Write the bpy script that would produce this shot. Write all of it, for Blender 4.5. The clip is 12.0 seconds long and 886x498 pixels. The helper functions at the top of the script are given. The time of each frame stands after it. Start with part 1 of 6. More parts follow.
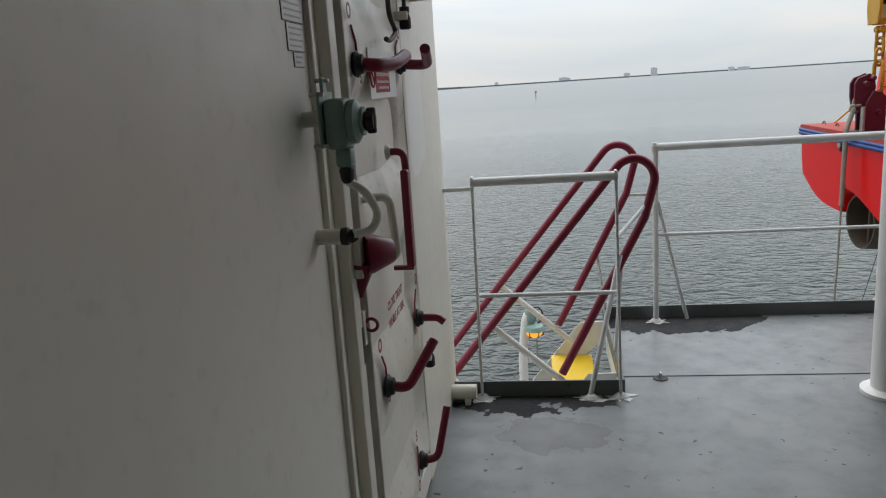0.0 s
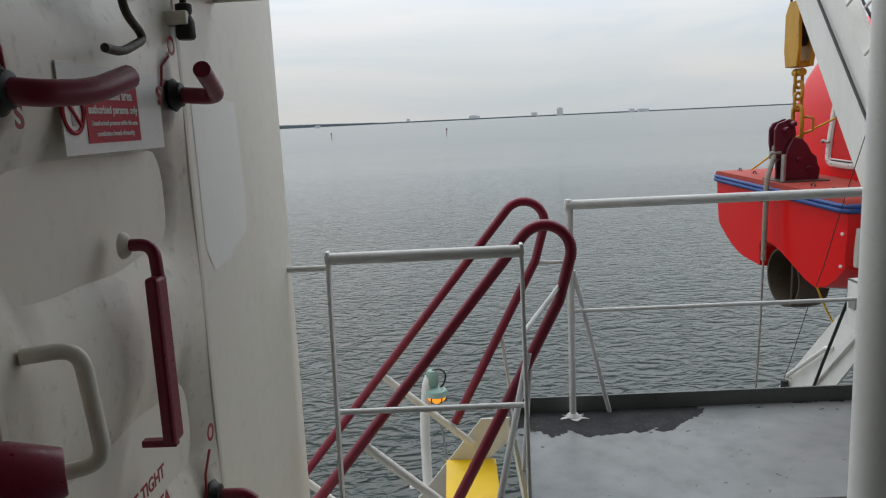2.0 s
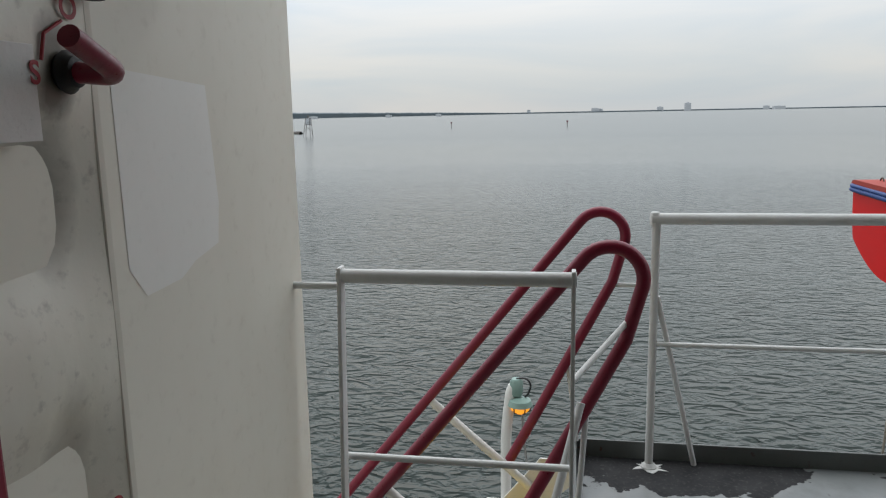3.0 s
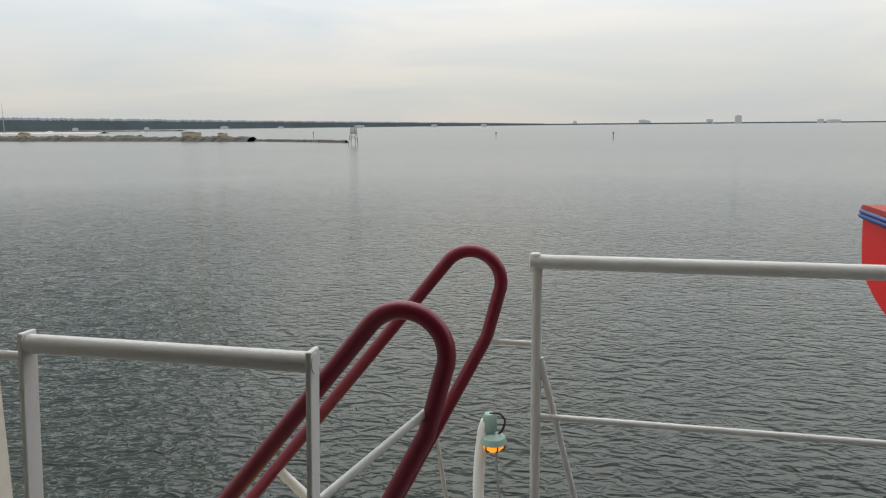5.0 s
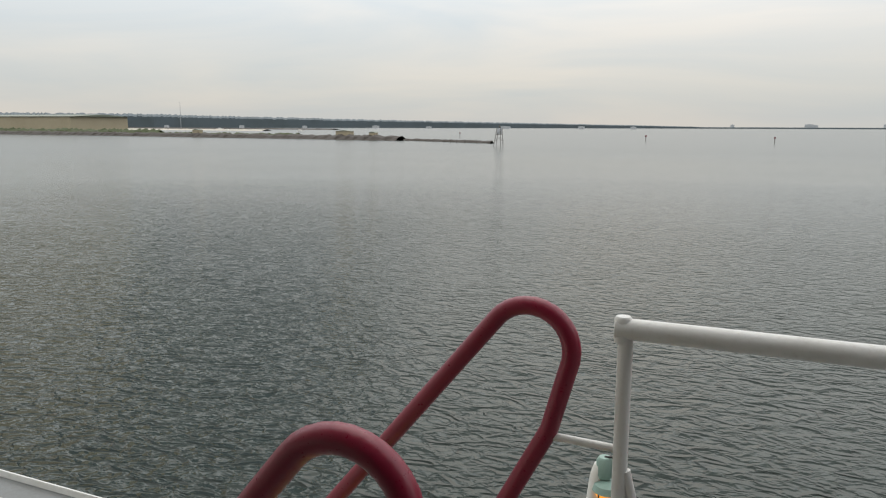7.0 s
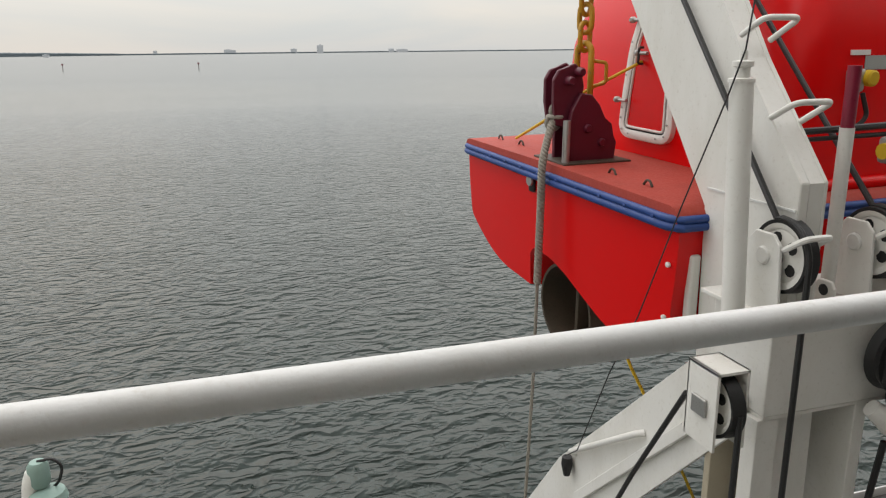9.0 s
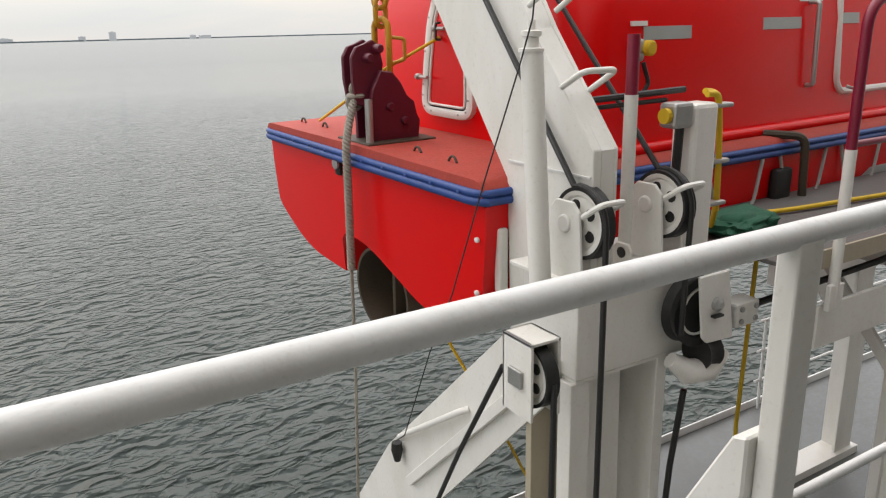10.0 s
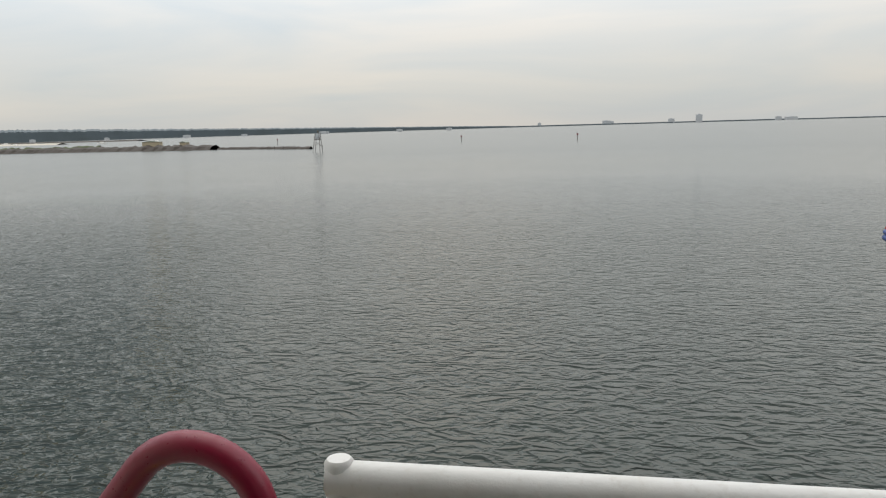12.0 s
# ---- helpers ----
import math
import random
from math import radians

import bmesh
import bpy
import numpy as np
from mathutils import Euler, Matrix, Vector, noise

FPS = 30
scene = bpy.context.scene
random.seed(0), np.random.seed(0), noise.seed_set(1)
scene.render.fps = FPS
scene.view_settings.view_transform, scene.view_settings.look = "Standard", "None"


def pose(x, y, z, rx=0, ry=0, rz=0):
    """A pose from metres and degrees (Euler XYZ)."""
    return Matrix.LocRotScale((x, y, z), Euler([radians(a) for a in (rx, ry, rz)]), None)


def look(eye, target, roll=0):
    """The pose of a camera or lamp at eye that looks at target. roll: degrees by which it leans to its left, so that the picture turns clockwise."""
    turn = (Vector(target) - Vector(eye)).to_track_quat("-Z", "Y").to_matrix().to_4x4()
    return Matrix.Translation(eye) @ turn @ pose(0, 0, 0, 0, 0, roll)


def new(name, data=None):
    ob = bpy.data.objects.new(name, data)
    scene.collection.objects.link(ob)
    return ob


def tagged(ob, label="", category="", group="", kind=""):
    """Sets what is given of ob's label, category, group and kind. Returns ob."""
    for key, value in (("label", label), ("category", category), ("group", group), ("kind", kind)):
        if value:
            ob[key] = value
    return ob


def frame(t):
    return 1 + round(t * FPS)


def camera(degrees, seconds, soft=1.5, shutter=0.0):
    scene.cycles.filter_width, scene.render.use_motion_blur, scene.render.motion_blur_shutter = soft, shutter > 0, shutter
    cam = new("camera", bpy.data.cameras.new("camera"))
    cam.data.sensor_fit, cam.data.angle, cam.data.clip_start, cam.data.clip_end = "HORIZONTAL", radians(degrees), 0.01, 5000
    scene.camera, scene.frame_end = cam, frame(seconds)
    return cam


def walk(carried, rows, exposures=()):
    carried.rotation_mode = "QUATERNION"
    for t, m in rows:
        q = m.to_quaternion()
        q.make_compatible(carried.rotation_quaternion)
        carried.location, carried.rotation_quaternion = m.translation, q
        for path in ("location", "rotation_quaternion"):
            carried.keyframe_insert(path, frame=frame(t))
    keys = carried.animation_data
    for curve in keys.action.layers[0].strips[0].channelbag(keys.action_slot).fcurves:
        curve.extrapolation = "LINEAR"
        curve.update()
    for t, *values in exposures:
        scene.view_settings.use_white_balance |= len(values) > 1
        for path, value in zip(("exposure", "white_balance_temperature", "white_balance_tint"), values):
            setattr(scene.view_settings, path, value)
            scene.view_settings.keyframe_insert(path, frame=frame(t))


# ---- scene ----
cam = camera(61.3, 12.0, soft=1.2)

PATH = [
    (0, (-0.651, -4.48, 1.477), (-0.923, -2.544, 1.055), -3.8),
    (0.5, (-0.665, -4.285, 1.484), (-0.977, -2.343, 1.121), -4.4),
    (1, (-0.611, -4.057, 1.494), (-0.818, -2.097, 1.157), -2.5),
    (1.5, (-0.586, -3.804, 1.479), (-0.621, -1.832, 1.148), -1.8),
    (2, (-0.544, -3.522, 1.487), (-0.579, -1.552, 1.144), -2.7),
    (2.5, (-0.415, -3.251, 1.482), (-0.663, -1.301, 1.114), -2.1),
    (3, (-0.336, -3.04, 1.487), (-0.672, -1.101, 1.129), -1.1),
    (3.2, (-0.299, -2.943, 1.489), (-0.598, -0.993, 1.159), -0.8),
    (4.8, (0.221, -2.406, 1.499), (-0.267, -0.493, 1.176), -0.7),
    (5, (0.24, -2.345, 1.493), (-0.209, -0.424, 1.162), -0.5),
    (5.5, (0.222, -2.093, 1.488), (-0.115, -0.153, 1.137), 0.4),
    (6, (0.198, -1.904, 1.481), (-0.257, 0.011, 1.128), 0.0),
    (6.5, (0.263, -1.721, 1.492), (-0.518, 0.097, 1.198), 0.2),
    (6.7, (0.274, -1.653, 1.491), (-0.593, 0.124, 1.188), 0.2),
    (8.3, (0.254, -1.106, 1.435), (0.39, 0.838, 0.985), 1.0),
    (8.5, (0.302, -0.998, 1.441), (0.538, 0.932, 0.972), 0.6),
    (9, (0.431, -0.804, 1.43), (0.998, 1.043, 0.914), -0.6),
    (9.5, (0.54, -0.726, 1.403), (1.399, 0.989, 0.838), -1.5),
    (10, (0.557, -0.705, 1.39), (1.541, 0.943, 0.828), -1.4),
    (10.5, (0.528, -0.695, 1.411), (1.42, 1.029, 0.93), -1.3),
    (11, (0.435, -0.708, 1.472), (0.974, 1.181, 1.097), -1.2),
    (11.5, (0.367, -0.751, 1.508), (0.422, 1.218, 1.164), -1.6),
    (12, (0.296, -0.849, 1.494), (-0.071, 1.09, 1.172), -1.6),
]
walk(cam, [(t, look(eye, target, roll)) for t, eye, target, roll in PATH],
     [(0.0, 0.34, 6450, 12), (0.5, 0.32, 6450, 12), (1.5, 0.08, 6450, 12), (3.0, 0.10, 6500, 11), (5.5, 0.08, 6950, 12), (6.5, 0.06, 6950, 12),
      (8.5, 0.17, 7100, 13), (9.3, 0.36, 7050, 14), (10.0, 0.54, 7050, 15), (10.5, 0.40, 7000, 15), (11.2, 0.02, 6950, 13), (12.0, 0.04, 6950, 12)])

# ---- light ----
SUN_AZ, SUN_EL = radians(-22), radians(58)      # bearing from +y towards +x, height
world = bpy.data.worlds.new("world")
scene.world = world
world.use_nodes = True
wn, wl = world.node_tree.nodes, world.node_tree.links
wn.clear()


def wnode(kind, **kw):
    n = wn.new(kind)
    for k, v in kw.items():
        setattr(n, k, v)
    return n


sky = wnode("ShaderNodeTexSky", sky_type="NISHITA", sun_disc=False, sun_elevation=SUN_EL, sun_rotation=SUN_AZ)
w_co = wnode("ShaderNodeTexCoord")
w_map = wnode("ShaderNodeMapping")
w_map.inputs["Scale"].default_value = (1.1, 1.1, 7.0)
w_noise = wnode("ShaderNodeTexNoise")
w_noise.inputs["Scale"].default_value = 1.9
w_noise.inputs["Detail"].default_value = 7
w_noise.inputs["Distortion"].default_value = 0.5
w_ramp = wnode("ShaderNodeValToRGB")
w_ramp.color_ramp.elements[0].position, w_ramp.color_ramp.elements[0].color = 0.36, (0.545, 0.610, 0.655, 1)
w_ramp.color_ramp.elements[1].position, w_ramp.color_ramp.elements[1].color = 0.66, (0.70, 0.70, 0.68, 1)
w_skyk = wnode("ShaderNodeMix", data_type="RGBA", blend_type="MULTIPLY")
w_skyk.inputs[0].default_value = 1.0
w_skyk.inputs[7].default_value = (0.10, 0.10, 0.10, 1)
w_mix = wnode("ShaderNodeMix", data_type="RGBA")
w_mix.inputs[0].default_value = 0.86
w_bg = wnode("ShaderNodeBackground")
w_bg.inputs["Strength"].default_value = 1.0
w_out = wnode("ShaderNodeOutputWorld")
wl.new(w_co.outputs["Generated"], w_map.inputs["Vector"])
wl.new(w_map.outputs["Vector"], w_noise.inputs["Vector"])
wl.new(w_noise.outputs["Fac"], w_ramp.inputs["Fac"])
wl.new(sky.outputs["Color"], w_skyk.inputs[6])
wl.new(w_skyk.outputs[2], w_mix.inputs[6])
wl.new(w_ramp.outputs["Color"], w_mix.inputs[7])
w_sep = wnode("ShaderNodeSeparateXYZ")
w_rise = wnode("ShaderNodeMapRange", interpolation_type="SMOOTHSTEP")          # an overcast sky is brighter overhead than at the horizon
for k, v in (("From Min", 0.0), ("From Max", 0.5), ("To Min", 0.92), ("To Max", 2.5)):
    w_rise.inputs[k].default_value = v
wl.new(w_co.outputs["Generated"], w_sep.inputs[0])
wl.new(w_sep.outputs[2], w_rise.inputs["Value"])
wl.new(w_rise.outputs[0], w_bg.inputs["Strength"])
wl.new(w_mix.outputs[2], w_bg.inputs["Color"])
wl.new(w_bg.outputs["Background"], w_out.inputs["Surface"])

sun_data = bpy.data.lights.new("sun", "SUN")
sun_data.energy, sun_data.angle, sun_data.color = 0.5, radians(50), (1.0, 0.97, 0.92)
sun = new("sun", sun_data)
sun_from = Vector((math.sin(SUN_AZ) * math.cos(SUN_EL), math.cos(SUN_AZ) * math.cos(SUN_EL), math.sin(SUN_EL)))
sun.matrix_world = look(sun_from * 50, (0, 0, 0))


# ---- materials ----
def material(name):
    m = bpy.data.materials.new(name)
    m.use_nodes = True
    nt = m.node_tree
    return m, nt, nt.nodes["Principled BSDF"]


def node(nt, kind, ins=None, **kw):
    n = nt.nodes.new(kind)
    for k, v in kw.items():
        setattr(n, k, v)
    for k, v in (ins or {}).items():
        if isinstance(v, bpy.types.NodeSocket):
            nt.links.new(v, n.inputs[k])
        else:
            n.inputs[k].default_value = v
    return n


def mixc(nt, fac, a, b, blend="MIX"):
    n = node(nt, "ShaderNodeMix", data_type="RGBA", blend_type=blend)
    for i, v in ((0, fac), (6, a), (7, b)):
        if isinstance(v, bpy.types.NodeSocket):
            nt.links.new(v, n.inputs[i])
        elif i == 0:
            n.inputs[i].default_value = v
        else:
            n.inputs[i].default_value = (*v, 1)
    return n.outputs[2]


def math_node(nt, op, a, b=0.0, c=0.0, clamp=False):
    n = node(nt, "ShaderNodeMath", operation=op, use_clamp=clamp)
    for i, v in enumerate((a, b, c)):
        if isinstance(v, bpy.types.NodeSocket):
            nt.links.new(v, n.inputs[i])
        else:
            n.inputs[i].default_value = v
    return n.outputs[0]


def ramp(nt, fac, lo, hi):
    n = node(nt, "ShaderNodeMapRange", {"Value": fac, "From Min": lo, "From Max": hi})
    n.clamp = True
    return n.outputs[0]


def noise_at(nt, scale, detail=4.0, rough=0.55, stretch=None, distortion=0.0):
    co = node(nt, "ShaderNodeTexCoord").outputs["Object"]
    if stretch:
        co = node(nt, "ShaderNodeMapping", {"Vector": co, "Scale": stretch}).outputs[0]
    return node(nt, "ShaderNodeTexNoise", {"Vector": co, "Scale": scale, "Detail": detail, "Roughness": rough, "Distortion": distortion}).outputs["Fac"]


def paint(name, color, dirt=(0.3, 0.25, 0.18), amount=0.35, rough=0.42, bump=0.12, scale=3.0, metal=0.0, chips=0.0, chip_color=(0.09, 0.05, 0.035), streak=True, even=False):
    """Ship's paint: large stains, fine grime, brush relief, optional rusty chips."""
    m, nt, bs = material(name)
    big = noise_at(nt, scale, 5, 0.6, (1, 1, 0.35) if streak else None)
    fine = noise_at(nt, scale * 14, 3, 0.6)
    k = math_node(nt, "MULTIPLY", ramp(nt, big, 0.45, 0.75), amount)
    col = mixc(nt, k, color, tuple(c * d for c, d in zip(color, (0.72, 0.70, 0.64))))
    col = mixc(nt, math_node(nt, "MULTIPLY", ramp(nt, fine, 0.58, 0.8), amount * 0.5), col, dirt)
    if chips:
        spots = noise_at(nt, 38, 2, 0.5)
        where = math_node(nt, "MULTIPLY", ramp(nt, spots, 0.70 - 0.06 * chips, 0.72 - 0.06 * chips), ramp(nt, big, 0.45, 0.6))
        col = mixc(nt, where, col, chip_color)
    nt.links.new(col, bs.inputs["Base Color"])
    bs.inputs["Roughness"].default_value = rough
    if not even:
        nt.links.new(ramp_out(nt, fine, rough - 0.1, rough + 0.12), bs.inputs["Roughness"])
    bs.inputs["Metallic"].default_value = metal
    b = node(nt, "ShaderNodeBump", {"Strength": bump, "Distance": 0.004, "Height": noise_at(nt, scale * 9, 4, 0.6)})
    nt.links.new(b.outputs[0], bs.inputs["Normal"])
    return m


def ramp_out(nt, fac, lo, hi):
    return node(nt, "ShaderNodeMapRange", {"Value": fac, "From Min": 0.3, "From Max": 0.7, "To Min": lo, "To Max": hi}).outputs[0]


M_WHITE = paint("white_paint", (0.735, 0.725, 0.685), amount=0.45, rough=0.38, scale=4)
# ochre of the platform lip; on the davit back plate it stands for shade
M_OCHRE_SHADE = paint("dull_ochre_and_shaded_white", (0.40, 0.35, 0.26), amount=0.5, rough=0.55, scale=3)
M_RAIL = paint("rail_white_paint", (0.66, 0.665, 0.655), amount=0.45, rough=0.4, scale=6, bump=0.25)
M_CREAM = paint("cream_wall_paint", (0.79, 0.76, 0.66), amount=0.3, rough=0.42, scale=1.6)
M_LEAF = paint("cream_door_paint", (0.79, 0.76, 0.66), dirt=(0.12, 0.10, 0.08), amount=0.75, rough=0.4, scale=2.6, bump=0.2)


def grease(mat, spots):
    """Adds dark greasy smudges, (y, z, half width, half height, strength), to a paint."""
    nt = mat.node_tree
    bs = nt.nodes["Principled BSDF"]
    old = bs.inputs["Base Color"].links[0].from_socket
    xyz = node(nt, "ShaderNodeSeparateXYZ", {"Vector": node(nt, "ShaderNodeTexCoord").outputs["Object"]})
    wob = math_node(nt, "MULTIPLY", math_node(nt, "SUBTRACT", noise_at(nt, 11, 4, 0.6), 0.5), 1.1)
    total = None
    for y, z, w, h, k in spots:
        a = math_node(nt, "POWER", math_node(nt, "ABSOLUTE", math_node(nt, "DIVIDE", math_node(nt, "SUBTRACT", xyz.outputs[1], y), w)), 2.0)
        b = math_node(nt, "POWER", math_node(nt, "ABSOLUTE", math_node(nt, "DIVIDE", math_node(nt, "SUBTRACT", xyz.outputs[2], z), h)), 2.0)
        d = math_node(nt, "ADD", math_node(nt, "ADD", a, b), wob)
        f = math_node(nt, "MULTIPLY", math_node(nt, "SUBTRACT", 1.0, ramp(nt, d, 0.1, 1.0)), k)
        total = f if total is None else math_node(nt, "MAXIMUM", total, f)
    nt.links.new(mixc(nt, total, old, (0.10, 0.085, 0.065)), bs.inputs["Base Color"])


# smudges by height and place on the leaf, round the levers and below them
grease(M_LEAF, ((0.295, 1.42, 0.05, 0.10, 0.85), (0.27, 1.25, 0.075, 0.16, 0.6), (-0.295, 1.40, 0.055, 0.10, 0.8), (-0.25, 1.22, 0.06, 0.18, 0.35), (0.30, 0.55, 0.05, 0.09, 0.7), (0.26, 0.80, 0.06, 0.16, 0.35),
                (-0.25, 0.52, 0.055, 0.10, 0.75), (0.17, 0.06, 0.05, 0.09, 0.7), (-0.05, 1.60, 0.12, 0.12, 0.35), (0.02, 0.98, 0.05, 0.15, 0.3)))
M_PATCH = paint("fresh_white_touch_up", (0.86, 0.85, 0.80), amount=0.15, rough=0.4)
M_DARKRED = paint("dark_red_gloss_paint", (0.20, 0.006, 0.028), dirt=(0.08, 0.01, 0.015), amount=0.2, rough=0.36, scale=8, bump=0.06, chips=0.0)
M_MAROON = paint("maroon_hook_paint", (0.10, 0.008, 0.022), dirt=(0.04, 0.01, 0.01), amount=0.5, rough=0.42, scale=9, bump=0.08)
M_BOAT = paint("orange_red_gelcoat", (0.70, 0.0045, 0.005), dirt=(0.55, 0.006, 0.006), amount=0.02, rough=0.24, scale=0.8, bump=0.0, even=True)
M_BOAT.node_tree.nodes["Principled BSDF"].inputs["Specular IOR Level"].default_value = 0.28
M_BOATDECK = paint("faded_red_nonslip", (0.38, 0.045, 0.028), dirt=(0.20, 0.06, 0.04), amount=0.6, rough=0.75, scale=5, bump=0.5)
M_BLUE = paint("blue_fender_rubber", (0.015, 0.055, 0.22), dirt=(0.1, 0.1, 0.12), amount=0.5, rough=0.5, scale=5)
M_YELLOW = paint("yellow_step_paint", (0.80, 0.52, 0.0), dirt=(0.4, 0.2, 0.02), amount=0.3, rough=0.5, scale=5)
M_CHAIN = paint("worn_yellow_chain_paint", (0.50, 0.26, 0.01), dirt=(0.12, 0.05, 0.02), amount=0.8, rough=0.5, scale=9, chips=0.8)
M_AQUA = paint("pale_green_enamel", (0.22, 0.33, 0.29), dirt=(0.1, 0.1, 0.08), amount=0.6, rough=0.45, scale=9, bump=0.3)
M_BLACK = paint("black_rubber", (0.012, 0.012, 0.012), dirt=(0.05, 0.05, 0.05), amount=0.5, rough=0.55, scale=9)
M_WIRE = paint("greased_wire_rope", (0.012, 0.012, 0.012), dirt=(0.04, 0.035, 0.03), amount=0.6, rough=0.45, scale=20, bump=0.6)
M_STEEL = paint("weathered_steel", (0.42, 0.42, 0.41), dirt=(0.2, 0.12, 0.07), amount=0.7, rough=0.4, metal=0.7, scale=10)
M_BRONZE = paint("dark_bronze_antifoul", (0.055, 0.04, 0.025), dirt=(0.02, 0.02, 0.015), amount=0.7, rough=0.6, scale=5)
M_GREEN = paint("green_canvas", (0.01, 0.09, 0.05), dirt=(0.02, 0.05, 0.03), amount=0.5, rough=0.8, scale=9, bump=0.5)
M_HOSE = paint("yellow_rope_sheath", (0.62, 0.40, 0.01), dirt=(0.3, 0.2, 0.05), amount=0.5, rough=0.6, scale=20)
M_GREY = paint("grey_green_coaming_paint", (0.11, 0.12, 0.115), dirt=(0.05, 0.05, 0.05), amount=0.5, rough=0.45, scale=4, chips=0.6)
M_STRIPE = paint("grey_reflective_tape", (0.36, 0.38, 0.37), amount=0.3, rough=0.35, scale=8)
M_SIGNRED = paint("sign_red", (0.42, 0.008, 0.025), amount=0.1, rough=0.65, bump=0.03, scale=10)
M_SIGNWHITE = paint("sign_white_plastic", (0.70, 0.69, 0.66), amount=0.25, rough=0.35, scale=10)
M_STENCIL = paint("red_stencil_paint", (0.33, 0.02, 0.03), amount=0.5, rough=0.5, scale=20)
M_INK = paint("faded_ink", (0.44, 0.41, 0.37), amount=0.3, rough=0.5, scale=20)
M_PLATFORM = paint("grey_nonslip_platform", (0.105, 0.10, 0.095), amount=0.5, rough=0.7, scale=6, bump=0.6)
M_LOWDECK = paint("grey_lower_deck_paint", (0.12, 0.128, 0.128), amount=0.6, rough=0.4, scale=1.5, bump=0.1, streak=False)
M_CEILING = paint("white_deckhead_paint", (0.72, 0.71, 0.68), amount=0.3, rough=0.5, scale=2)
M_LOUT = paint("tan_sheet_cladding", (0.34, 0.29, 0.20), dirt=(0.2, 0.17, 0.11), amount=0.4, rough=0.6, scale=0.02)
M_ROOF = paint("grey_green_roof", (0.16, 0.18, 0.14), dirt=(0.1, 0.1, 0.08), amount=0.4, rough=0.6, scale=0.02)
M_ROCK = paint("wet_dark_rock", (0.042, 0.034, 0.028), dirt=(0.07, 0.06, 0.045), amount=0.8, rough=0.8, scale=0.05, streak=False)
M_SAND = paint("pale_sand", (0.45, 0.42, 0.36), amount=0.4, rough=0.9, scale=0.02, streak=False)
M_GRASS = paint("shore_grass", (0.055, 0.07, 0.03), dirt=(0.04, 0.04, 0.02), amount=0.5, rough=0.9, scale=0.05, streak=False)
# the blue-grey haze of distance is mixed into the colour of these woods
M_HAZYWOOD = paint("hazy_far_woods", (0.095, 0.12, 0.135), dirt=(0.12, 0.145, 0.16), amount=0.7, rough=1.0, scale=0.01, streak=False)
M_FARHOUSE = paint("distant_pale_buildings", (0.42, 0.44, 0.46), amount=0.3, rough=0.8, scale=0.01)
M_TIMBER = paint("grey_weathered_timber", (0.10, 0.09, 0.08), dirt=(0.06, 0.05, 0.04), amount=0.6, rough=0.8, scale=0.5)


M_ROPE = paint("grey_laid_rope", (0.30, 0.275, 0.235), dirt=(0.10, 0.09, 0.075), amount=0.6, rough=0.9, scale=22, bump=0.8)


def bulb_material():
    m, nt, bs = material("orange_lamp_glow")
    bs.inputs["Base Color"].default_value = (0.7, 0.3, 0.04, 1)
    bs.inputs["Emission Color"].default_value = (1.0, 0.36, 0.02, 1)
    bs.inputs["Emission Strength"].default_value = 0.9
    return m


M_BULB = bulb_material()


